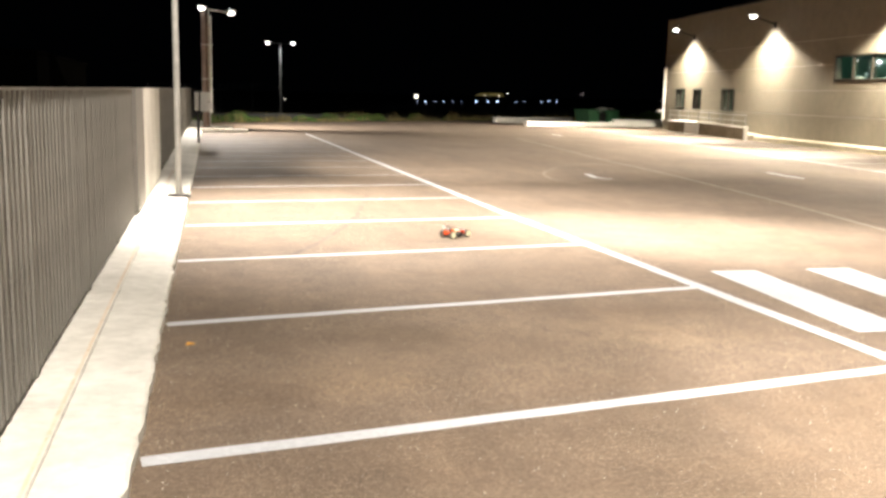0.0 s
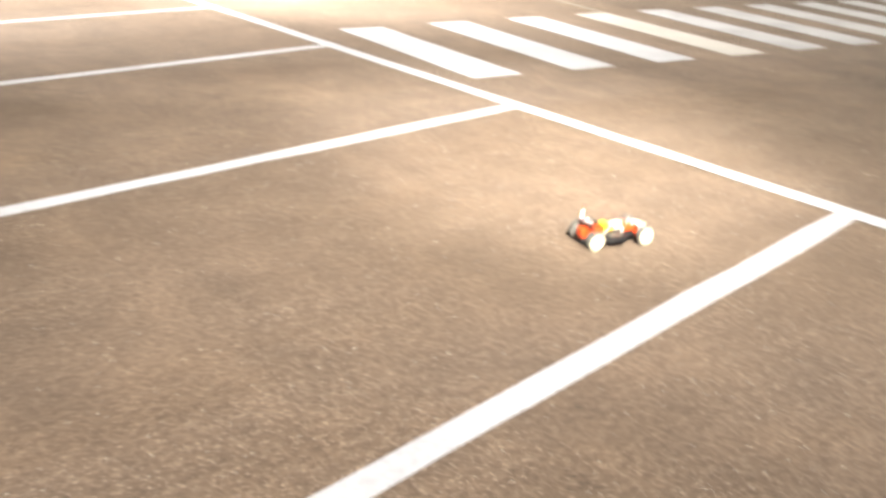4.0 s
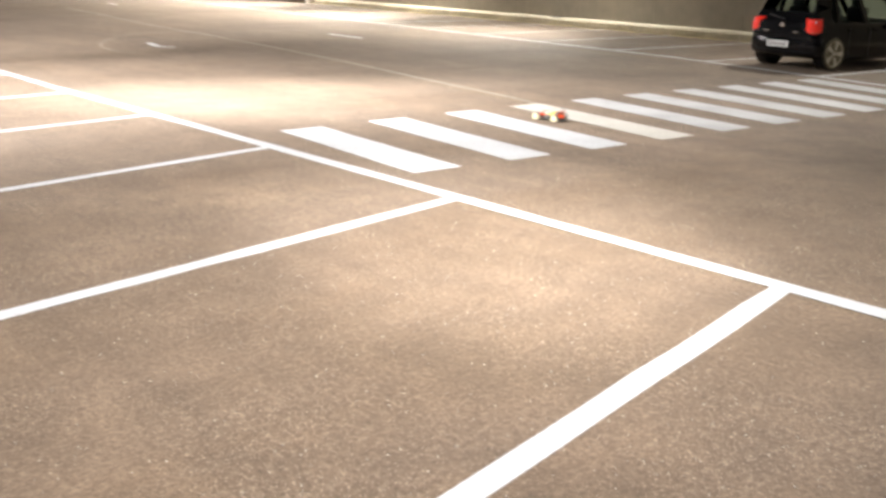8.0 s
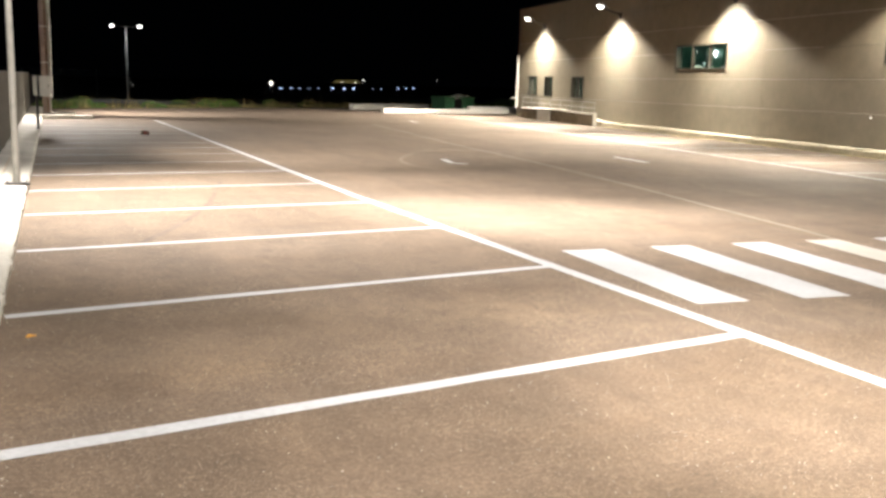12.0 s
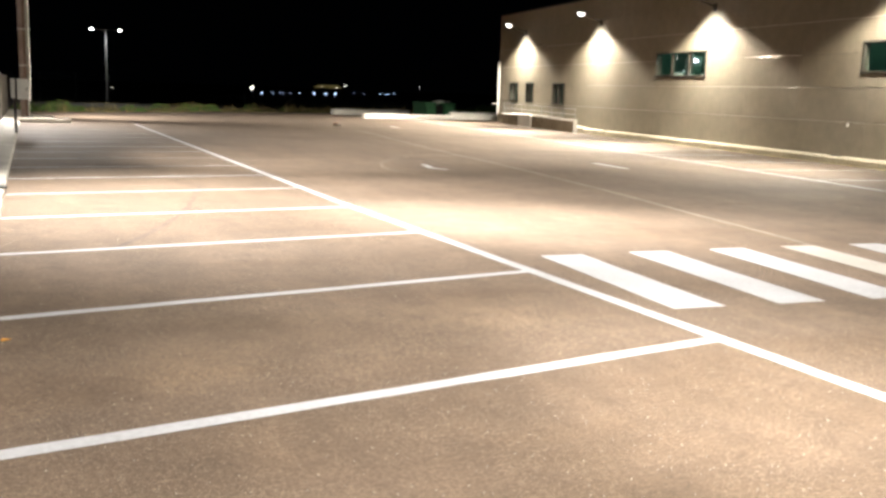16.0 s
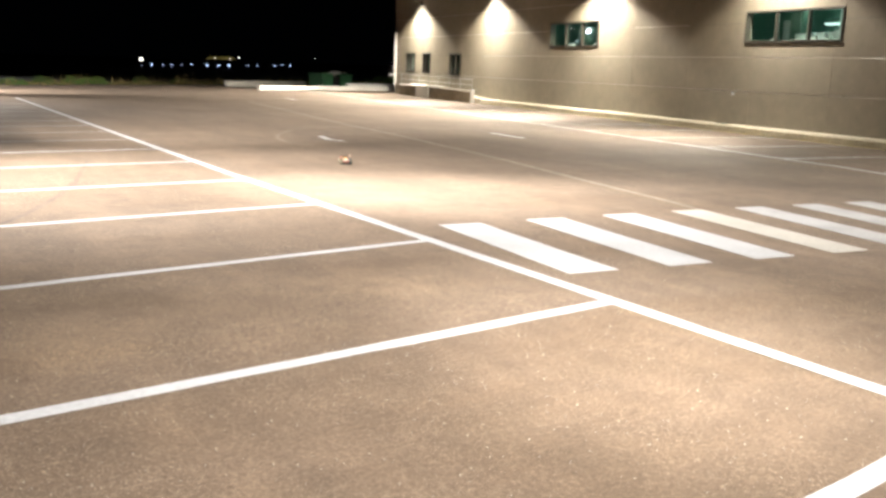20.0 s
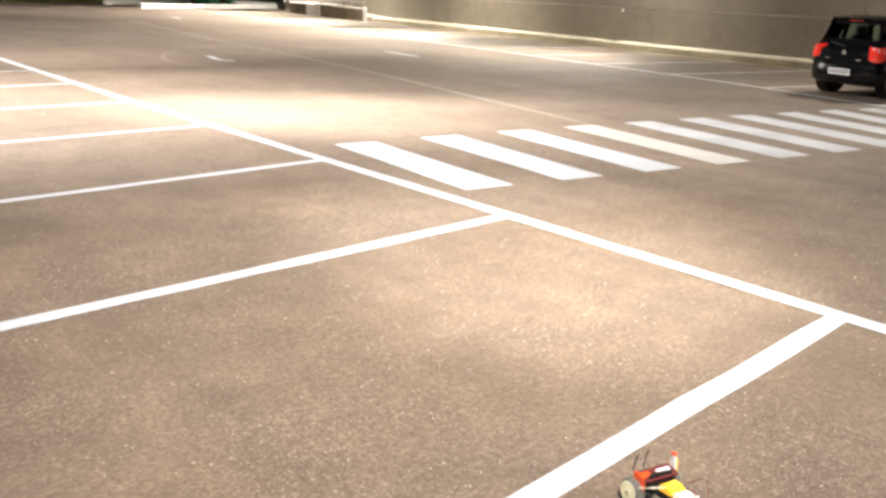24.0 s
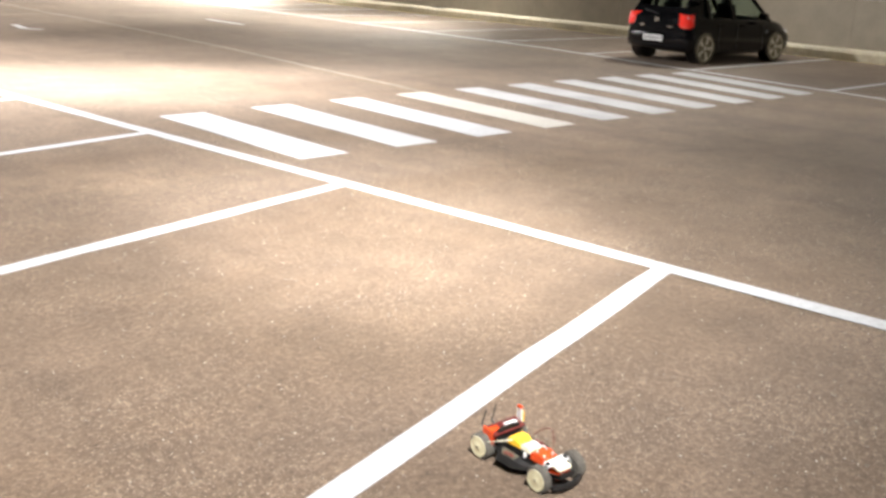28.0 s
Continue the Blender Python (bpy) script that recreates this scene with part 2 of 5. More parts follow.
PAINT_WORN = textured("worn_paint", (0.16, 0.135, 0.10), (0.31, 0.275, 0.215), 14, 0.7, coarse=0.4, coarse_scale=2.0)
PAINT_FAINT = textured("faint_paint", (0.16, 0.13, 0.10), (0.32, 0.27, 0.21), 14, 0.8, coarse=0.4, coarse_scale=1.5)
PAINT_YELLOW = textured("yellow_paint", (0.42, 0.30, 0.09), (0.60, 0.46, 0.16), 20, 0.65, coarse=0.2)
CONCRETE = textured("concrete", (0.50, 0.48, 0.43), (0.66, 0.64, 0.58), 9, 0.85, bump=0.3, bump_scale=60, coarse=0.22, coarse_scale=1.2)
KERB = textured("kerb_concrete", (0.40, 0.355, 0.26), (0.55, 0.495, 0.37), 8, 0.85, bump=0.3, bump_scale=50, coarse=0.25, coarse_scale=0.9)
PANEL = textured("wall_panel", (0.185, 0.156, 0.112), (0.230, 0.196, 0.143), 2.5, 0.55, metal=0.1, coarse=0.10, coarse_scale=0.5, bump=0.05, bump_scale=6)
JOINT = material("panel_joint", (0.105, 0.092, 0.070), 0.7)
SEAM = material("bright_seam", (0.46, 0.44, 0.40), 0.34, 0.9)
RUBBER_MARK = textured("tyre_mark", (0.068, 0.049, 0.036), (0.155, 0.113, 0.082), 12, 0.8, coarse=0.4, coarse_scale=2.5)
STEEL = textured("galvanised_steel", (0.36, 0.36, 0.35), (0.52, 0.52, 0.50), 12, 0.45, metal=0.7, coarse=0.15, coarse_scale=2)
POLE_PAINT = textured("pole_paint", (0.24, 0.235, 0.215), (0.33, 0.32, 0.295), 6, 0.5, metal=0.2, coarse=0.15, coarse_scale=1.5)
SLAT = textured("fence_slat", (0.15, 0.140, 0.122), (0.23, 0.216, 0.19), 5, 0.55, coarse=0.25, coarse_scale=0.8, stretch=(1, 1, 0.4))
DARK_METAL = textured("dark_metal", (0.020, 0.019, 0.018), (0.045, 0.042, 0.040), 10, 0.5, metal=0.6)
FRAME_DARK = material("window_frame", (0.050, 0.045, 0.034), 0.4, 0.3)
ROOM_BRIGHT = glow("lit_ceiling_lamp", (0.85, 1.0, 0.95), 1.3)
RUST = textured("rusty_brown_post", (0.10, 0.055, 0.035), (0.20, 0.11, 0.07), 9, 0.75, coarse=0.3, coarse_scale=3)
COLUMN = textured("pinkish_column", (0.17, 0.125, 0.105), (0.26, 0.20, 0.17), 5, 0.7, coarse=0.3, coarse_scale=1.5)
CABINET = textured("cabinet_grey", (0.68, 0.68, 0.65), (0.80, 0.80, 0.77), 4, 0.5, coarse=0.15)
BIN_GREEN = textured("bin_green", (0.028, 0.105, 0.045), (0.05, 0.17, 0.075), 6, 0.5, coarse=0.25)
EARTH = textured("dry_earth", (0.030, 0.025, 0.017), (0.065, 0.053, 0.036), 3, 0.95, bump=0.6, bump_scale=8, coarse=0.3, coarse_scale=0.2)
GRASS = textured("grass_blades", (0.05, 0.085, 0.015), (0.12, 0.15, 0.04), 3, 0.8)
DRY_GRASS = textured("dry_grass", (0.22, 0.17, 0.06), (0.36, 0.29, 0.12), 3, 0.85)
LEAF = textured("shrub_leaf", (0.045, 0.11, 0.014), (0.11, 0.20, 0.035), 4, 0.7)
LAMP_GLOW = glow("lamp_lens", (1.0, 0.97, 0.92), 9)
SCREEN = textured("dark_screen", (0.030, 0.029, 0.025), (0.055, 0.053, 0.046), 40, 0.9)
RUST_STAIN = textured("rust_stain", (0.46, 0.36, 0.25), (0.58, 0.50, 0.40), 16, 0.9)
WHITEWASH = textured("white_concrete", (0.70, 0.68, 0.62), (0.82, 0.80, 0.75), 6, 0.8, bump=0.2, bump_scale=40, coarse=0.12, coarse_scale=1.0)
DRAIN = material("drain_iron", (0.03, 0.028, 0.025), 0.6, 0.5)


# ---- building tools ----
def box(bm, x, y, z, sx, sy, sz, m=None, bevel=0.0):
    """A box with its centre at x, y, z."""
    r = bmesh.ops.create_cube(bm, size=1, matrix=(m or Matrix()) @ Matrix.Translation((x, y, z)) @ Matrix.Diagonal((sx, sy, sz, 1)))
    if bevel:
        edges = {e for v in r["verts"] for e in v.link_edges}
        bmesh.ops.bevel(bm, geom=list(edges), offset=bevel, segments=2, affect="EDGES", profile=0.6)


def rod(bm, a, b, r, r2=None, seg=10):
    """A round rod from a to b."""
    a, b = Vector(a), Vector(b)
    d = b - a
    m = Matrix.Translation((a + b) / 2) @ d.to_track_quat("Z", "Y").to_matrix().to_4x4()
    bmesh.ops.create_cone(bm, cap_ends=True, segments=seg, radius1=r, radius2=r if r2 is None else r2, depth=d.length, matrix=m)


def lathe(bm, profile, m=None, seg=24):
    """Rings of (radius, height) turned round z."""
    rings = []
    for r, h in profile:
        rings.append([bm.verts.new((m or Matrix()) @ Vector((r * math.cos(2 * math.pi * i / seg), r * math.sin(2 * math.pi * i / seg), h))) for i in range(seg)])
    for a, b in zip(rings, rings[1:]):
        for i in range(seg):
            bm.faces.new((a[i], a[(i + 1) % seg], b[(i + 1) % seg], b[i]))
    for ring, flip in ((rings[0], True), (rings[-1], False)):
        bm.faces.new(ring[::-1] if flip else ring)


def loft(bm, rings, caps=True):
    """Faces between rings of points, each with the same count."""
    made = [[bm.verts.new(p) for p in ring] for ring in rings]
    n = len(made[0])
    for a, b in zip(made, made[1:]):
        for i in range(n):
            bm.faces.new((a[i], a[(i + 1) % n], b[(i + 1) % n], b[i]))
    if caps:
        bm.faces.new(made[0][::-1])
        bm.faces.new(made[-1])


def mesh_of(bm, name, mat, smooth=False):
    bmesh.ops.recalc_face_normals(bm, faces=bm.faces)
    data = bpy.data.meshes.new(name)
    bm.to_mesh(data)
    bm.free()
    data.materials.append(mat)
    if smooth:
        for p in data.polygons:
            p.use_smooth = True
        data.set_sharp_from_angle(angle=radians(38))
    return data


def thing(name, label, category, m=None, group="", kind=""):
    ob = new(name)
    ob.empty_display_size = 0.2
    ob.matrix_basis = m or Matrix()
    return tagged(ob, label, category, group, kind)


def part(name, bm, mat, parent, label="", smooth=False, m=None):
    ob = new(name, mesh_of(bm, name, mat, smooth))
    ob.parent = parent
    if m:
        ob.matrix_basis = m
    return tagged(ob, label)


def shared(name, data, parent, m):
    """Another piece on a mesh that is there already."""
    ob = new(name, data)
    ob.parent = parent
    ob.matrix_basis = m
    return ob


def solid(name, bm, mat, label, category, kind="", smooth=False, m=None, group=""):
    ob = new(name, mesh_of(bm, name, mat, smooth))
    if m:
        ob.matrix_basis = m
    return tagged(ob, label, category, group, kind)


# ---- ground ----
bm = bmesh.new()
bmesh.ops.create_grid(bm, x_segments=1, y_segments=1, size=1500)
solid("ground", bm, EARTH, "dark bare earth reaching away under the night", "ground", "structure", m=pose(0, 0, -0.06))

bm = bmesh.new()
outline = [(-5.3, -40), (34, -40), (34, 62), (14.7, 53.6), (6.5, 48.8), (-2.6, 43.0), (-4.6, 41.5)]
top = [bm.verts.new((x, y, 0)) for x, y in outline]
bm.faces.new(top)
r = bmesh.ops.extrude_face_region(bm, geom=bm.faces[:])
bmesh.ops.translate(bm, verts=[v for v in r["geom"] if isinstance(v, bmesh.types.BMVert)], vec=(0, 0, -0.05))
solid("road", bm, ASPHALT, "worn beige-grey asphalt of the lit parking yard", "asphalt", "structure")

# ---- painted lines ----
def strip(bm, a, b, width, z=0.004, rag=0.006, step=0.35):
    """A painted strip from a to b with slightly uneven edges."""
    a, b = Vector((*a, 0)), Vector((*b, 0))
    d = (b - a).normalized()
    side = Vector((-d.y, d.x, 0)) * width / 2
    n = max(2, int((b - a).length / step))
    left, right = [], []
    for i in range(n + 1):
        p = a.lerp(b, i / n) + Vector((0, 0, z))
        left.append(bm.verts.new(p + side * (1 + random.uniform(-rag, rag) / width * 2)))
        right.append(bm.verts.new(p - side * (1 + random.uniform(-rag, rag) / width * 2)))
    for i in range(n):
        bm.faces.new((right[i], right[i + 1], left[i + 1], left[i]))


def line_mark(name, a, b, width, mat, label, z=0.004, rag=0.006):
    bm = bmesh.new()
    strip(bm, a, b, width, z, rag)
    return solid(name, bm, mat, label, "road marking", "structure")


line_mark("bay_edge_line", (-0.02, -14), (0.0, 8), 0.13, PAINT, "long white painted line closing the bays", 0.006)
line_mark("bay_edge_line", (0.0, 8.01), (0.5, 32.2), 0.13, PAINT, "long white painted line closing the bays", 0.006)
BAY_Y = [-2.56, 0.0, 2.52, 4.98, 7.33, 9.75, 11.95, 14.0, 16.0, 17.85, 19.6, 21.5, 23.5, 25.6, 27.8]
BAY_SLOPE = [0.15, 0.122, 0.115, 0.10] + [0.08] * 11
for i, (y, slope) in enumerate(zip(BAY_Y, BAY_SLOPE)):
    x1 = edge_x(y)
    line_mark("bay_line", (0.012 * max(0, y - 8) - 0.05, y), (x1, y + slope * x1), 0.118 if i < 2 else 0.105 if i < 7 else 0.10, PAINT if i < 7 else PAINT_OLD, "white painted parking bay line on the asphalt")

# zebra crossing: ten bars between the two rows of bays
for i in range(10):
    a = Vector((0.515 + 1.075 * i - 0.0125 * i * i, 3.215 - 0.034 * i - 0.0064 * i * i, 0.005))
    c = Vector((0.763 + 0.998 * i - 0.0116 * i * i, 0.788 - 0.1076 * i + 0.0017 * i * i, 0.005))
    w = Vector((0.485 - 0.004 * i, -0.045, 0))
    bm = bmesh.new()
    n = 8
    lft = [bm.verts.new((a.lerp(c - w, k / n)) + Vector((random.uniform(-0.006, 0.006), 0, 0))) for k in range(n + 1)]
    rgt = [bm.verts.new(((a + w).lerp(c, k / n)) + Vector((random.uniform(-0.006, 0.006), 0, 0))) for k in range(n + 1)]
    for k in range(n):
        bm.faces.new((lft[k], lft[k + 1], rgt[k + 1], rgt[k]))
    solid("zebra_bar", bm, PAINT if i < 3 else PAINT_CREAM if i == 3 else PAINT_DULL, "broad white zebra crossing bar painted on asphalt", "zebra crossing", "structure", group="zebra crossing bars")

# the row of bays before the building
LINE_TURN = along(5.3, 4.62)
for p, q in (((5.55, -14.0), LINE_TURN[:2]), (LINE_TURN[:2], along(46, 4.62)[:2])):
    line_mark("bay_edge_line", p, q, 0.12, PAINT, "long white painted line before the building's bays", 0.006)


def bay_start(p):
    """A bay line's start on the long line."""
    if p.y >= LINE_TURN.y:
        return p[:2]
    k = (p.y + 14.0) / (LINE_TURN.y + 14.0)
    return 5.55 + (LINE_TURN.x - 5.55) * k, p.y


for k in range(-5, 16):
    s = 1.75 + 2.55 * k
    if s < 33:
        p, q = along(s, 4.56), along(s + 0.18, 0.05)
        line_mark("bay_line", bay_start(p), q[:2], 0.10, PAINT, "white painted parking bay line before the building")
# faded old line and loop on the roadway
def smooth_path(pts, n=6):
    """A curve through the points, as a finer list."""
    v = [Vector((*p, 0)) for p in pts]
    v = [v[0] * 2 - v[1]] + v + [v[-1] * 2 - v[-2]]
    out = []
    for a, b, c, d in zip(v, v[1:], v[2:], v[3:]):
        for k in range(n):
            t = k / n
            p = 0.5 * (2 * b + (c - a) * t + (2 * a - 5 * b + 4 * c - d) * t * t + (3 * b - a - 3 * c + d) * t ** 3)
            out.append((p.x, p.y))
    return out + [pts[-1]]


def curve_mark(name, pts, width, mat, label, z, rag):
    bm = bmesh.new()
    v = [Vector((*p, z)) for p in smooth_path(pts)]
    left, right = [], []
    for i, p in enumerate(v):
        d = (v[min(i + 1, len(v) - 1)] - v[max(i - 1, 0)]).normalized()
        side = Vector((-d.y, d.x, 0)) * (width / 2 + random.uniform(-rag, rag))
        left.append(bm.verts.new(p + side))
        right.append(bm.verts.new(p - side))
    for i in range(len(v) - 1):
        bm.faces.new((right[i], right[i + 1], left[i + 1], left[i]))
    return solid(name, bm, mat, label, "road marking", "structure")


OLD = [(4.08, 3.05), (4.25, 3.7), (4.65, 5.8), (5.3, 9.0), (6.2, 14.6), (6.75, 19.0), (7.8, 25.2), (8.6, 30.5)]
curve_mark("old_line", OLD, 0.09, PAINT_WORN, "faded old line on the asphalt", 0.003, 0.008)
LOOP = [(6.5, 17.0), (5.4, 17.0), (4.2, 15.9), (3.2, 14.2), (2.9, 12.8), (3.1, 12.0)]
curve_mark("old_line", LOOP, 0.06, PAINT_FAINT, "faint curved worn line on the asphalt", 0.002, 0.008)
for pts, w in (([(4.20, 14.15), (3.98, 13.25), (4.18, 12.92)], 0.15), ([(8.95, 14.45), (8.80, 12.9)], 0.15), ([(11.75, 34.3), (11.4, 32.5)], 0.15)):
    for a, b in zip(pts, pts[1:]):
        line_mark("lane_dash", a, b, w, PAINT, "short white lane dash on the asphalt", 0.004)

# dark curved tyre marks over the bays
for pts, w in (([(-1.50, 10.2), (-1.80, 9.05), (-2.21, 7.5), (-2.83, 5.85), (-3.40, 4.7)], 0.065),):
    curve_mark("tyre_mark", pts, w, RUBBER_MARK, "dark curved tyre mark on the asphalt", 0.0025, 0.012)

# ---- strip under the fence ----
def long_bar(name, profile, y0, y1, mat, label, category, fx, kind="structure", step=2.4, gap=0.006, rag=0.0):
    """Lengths of one cross-section (x out, z) laid end to end along the fence."""
    y = y0
    base = None
    while y < y1 - 0.05:
        e = min(y + step, y1)
        bm = bmesh.new()
        n = max(1, round((e - y) / 0.12)) if rag else 1
        rings = []
        for i in range(n + 1):
            v = y + (e - gap - y) * i / n
            j = random.gauss(0, rag) - (3 * rag if random.random() < 0.07 else 0)
            rings.append([(fx(v) + px + (j if px > -0.03 else 0), v, pz) for px, pz in profile])
        loft(bm, rings)
        if base is None:
            base = solid(name, bm, mat, label, category, kind)
        else:
            part(name.replace("strip", "slab"), bm, mat, base)
        y = e


long_bar("concrete_strip", [(0, -0.05), (0, 0.055), (-0.02, 0.07), (-0.361, 0.086), (-0.361, -0.05)], -12, 44, CONCRETE, "pale concrete strip with a chipped edge along the bays", "concrete strip", edge_x, rag=0.007)
long_bar("concrete_upper_strip", [(-0.364, -0.05), (-0.364, 0.087), (-0.370, 0.096), (-0.80, 0.11), (-0.80, -0.05)], -12, 44, CONCRETE, "pale concrete footing of the fence", "concrete strip", edge_x)


# rusty line along the joint
for k in range(20):
    y0 = -4.0 + 0.9 * k
    bm = bmesh.new()
    strip(bm, (edge_x(y0) - 0.386, y0), (edge_x(y0 + 0.88) - 0.386, y0 + 0.88), 0.020, 0.0985, 0.002, 0.1)
    solid("rust_line", bm, RUST_STAIN, "thin rusty line in the joint of the concrete strip", "rust stain", "structure")



# ---- fence ----
def fence_x(y):
    return edge_x(y) - 0.585


def build_fence():
    f = thing("slatted_fence", "tall grey slatted steel fence on a concrete footing", "fence")
    zb, zt, pitch = 0.13, 1.64, 0.1267
    post = bmesh.new()
    box(post, -0.014, 0, (zt + 0.002 + 0.1) / 2, 0.05, 0.075, zt + 0.002 - 0.1, bevel=0.006)
    post = mesh_of(post, "post", SLAT)
    slat = bmesh.new()
    box(slat, 0, 0, (zb + zt) / 2, 0.014, 0.083, zt - zb, bevel=0.004)
    slat = mesh_of(slat, "slat", SLAT)
    posts = [-10.86 + 2.28 * k for k in range(24)]
    for y in posts:
        shared("post", post, f, pose(fence_x(y), y, 0))
    for a, b in zip(posts, posts[1:]):
        bm = bmesh.new()
        for k in range(11):
            z = 0.20 + 0.133 * k
            rod(bm, (fence_x(a) - 0.003, a + 0.04, z), (fence_x(b) - 0.003, b - 0.04, z), 0.0042, seg=5)
        part("wire_mesh", bm, SLAT, f, "wires woven between the slats")
        bm = bmesh.new()
        loft(bm, [[(fence_x(y) - 0.040, y, zb), (fence_x(y) - 0.036, y, zb), (fence_x(y) - 0.036, y, zt - 0.02), (fence_x(y) - 0.040, y, zt - 0.02)] for y in (a + 0.03, b - 0.03)])
        part("screen", bm, SCREEN, f, "dark screen mesh")
        bm = bmesh.new()
        loft(bm, [[(fence_x(y) + x, y, z) for x, z in ((-0.012, zt - 0.012), (0.012, zt - 0.012), (0.012, zt + 0.004), (-0.012, zt + 0.004))] for y in (a + 0.046, b - 0.046)])
        part("top_rail", bm, SLAT, f)
    rest = bmesh.new()
    for a, b in zip(posts, posts[1:]):
        for i in range(17):
            y = a + pitch * (i + 1)
            tilt = random.uniform(-0.15, 0.15)
            if -4.0 < y < 32.0:
                shared("slat", slat, f, pose(fence_x(y) + random.uniform(-0.0015, 0.0015), y, 0, tilt, 0, random.uniform(-0.6, 0.6)))
            else:
                box(rest, fence_x(y), y, (zb + zt) / 2, 0.014, 0.086, zt - zb)
    tagged(part("far_slats", rest, SLAT, f), kind="stuff")
    # smooth panels stand for the fence whitened by the near post's lamplight
    for a, b, mat, lab in ((7.3, 8.61, SLAT, "smooth grey stretch leading to the lamplight panels"), (8.62, 9.94, CONCRETE, "smooth fence stretch made pale for lamplight"), (9.95, 11.3, CONCRETE, "smooth fence stretch made pale for lamplight"), (11.31, 12.6, CONCRETE, "smooth fence stretch made pale for lamplight")):
        bm = bmesh.new()
        loft(bm, [[(fence_x(y) + x, y, z) for x, z in ((0.012, zb), (0.05, zb), (0.05, zt + 0.005), (0.012, zt + 0.005))] for y in (a, b)])
        part("lamplight_panel", bm, mat, f, lab)
    return f


build_fence()


# ---- lamp posts ----
def lamp_head(parent, m):
    bm = bmesh.new()
    loft(bm, [[(x * w, y, z) for x, z in ((-1, 0), (-0.8, h), (0.8, h), (1, 0))] for y, w, h in ((0.0, 0.05, 0.05), (0.12, 0.12, 0.09), (0.45, 0.15, 0.08), (0.58, 0.10, 0.04))])
    head = part("lamp_head", bm, POLE_PAINT, parent, "grey lamp head", True, m)
    bm = bmesh.new()
    bmesh.ops.create_uvsphere(bm, u_segments=16, v_segments=10, radius=0.13, matrix=Matrix.Translation((0, 0.32, -0.005)) @ Matrix.Diagonal((0.95, 1.15, 0.85, 1)))
    part("lens", bm, LAMP_GLOW, head, "glowing lamp lens", True)
    return head


def lamp_post(x, y, z0, turn, label, height=5.0, spread=0.75, girth=0.062, paint=None, arm=None):
    p = thing("street_lamp", label, "street lamp", pose(x, y, z0), group="yard lamps")
    bm = bmesh.new()
    lathe(bm, [(girth, 0.0), (girth * 0.96, 0.9), (girth * 0.82, height * 0.6), (girth * 0.7, height)], seg=16)
    part("pole", bm, paint or POLE_PAINT, p, smooth=True)
    bm = bmesh.new()
    box(bm, 0, 0, 0.012, 0.34, 0.34, 0.024, bevel=0.005)
    plate = part("base_plate", bm, DARK_METAL, p, "dark steel base plate")
    for i in range(4):
        bm = bmesh.new()
        rod(bm, (0.13 * (1, -1, -1, 1)[i], 0.13 * (1, 1, -1, -1)[i], 0.02), (0.13 * (1, -1, -1, 1)[i], 0.13 * (1, 1, -1, -1)[i], 0.06), 0.014, seg=6)
        part("bolt", bm, STEEL, plate)
    bm = bmesh.new()
    lo, hi = arm or (-spread, spread)
    rod(bm, (lo, 0, height - 0.02), (hi, 0, height - 0.02), 0.028)
    part("arm", bm, POLE_PAINT, p, m=pose(0, 0, 0, 0, 0, turn))
    for k, reach in ((0, hi), (180, -lo)):
        lamp_head(p, pose(0, 0, 0, 0, 0, turn) @ pose(0, 0, height - 0.02, 0, 0, k - 90) @ pose(0, reach - 0.1, 0, 6, 0, 0))
    return p


lamp_post(*POLE_A, 0.075, 90, "tall pale lamp post with two heads beside the fence", 8.0, 0.75, 0.047)
lamp_post(*POLE_B, 0.09, 55, "lamp post with two lit heads on the end islet", HEAD_B - 0.09, girth=0.045, arm=(-0.23, 1.53))
lamp_post(*POLE_C, -0.02, -8, "lamp post with two lit heads at the far fence", 5.0, 0.68)
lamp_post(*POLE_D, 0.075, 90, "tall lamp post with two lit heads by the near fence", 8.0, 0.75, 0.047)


# ---- building ----
WALL_D = -0.49
WALL_S0, WALL_S1, WALL_TOP = -16.2, 44.1, 6.0
WINDOWS = [(22.25, 25.85, 2.47, 3.40), (10.70, 14.35, 2.52, 3.40)]          # along, along, sill, head
SMALL = [(40.90, 42.20, 1.22, 2.26), (38.65, 39.75, 1.20, 2.25), (34.65, 36.10, 1.18, 2.23)]


def minus(rect, hole):
    """What is left of a rectangle (s0, s1, z0, z1) outside another."""
    s0, s1, z0, z1 = rect
    a, b, c, d = hole
    if a >= s1 or b <= s0 or c >= z1 or d <= z0:
        return [rect]
    out = []
    if a > s0:
        out.append((s0, a, z0, z1))
    if b < s1:
        out.append((b, s1, z0, z1))
    m0, m1 = max(a, s0), min(b, s1)
    if c > z0:
        out.append((m0, m1, z0, c))
    if d < z1:
        out.append((m0, m1, d, z1))
    return out


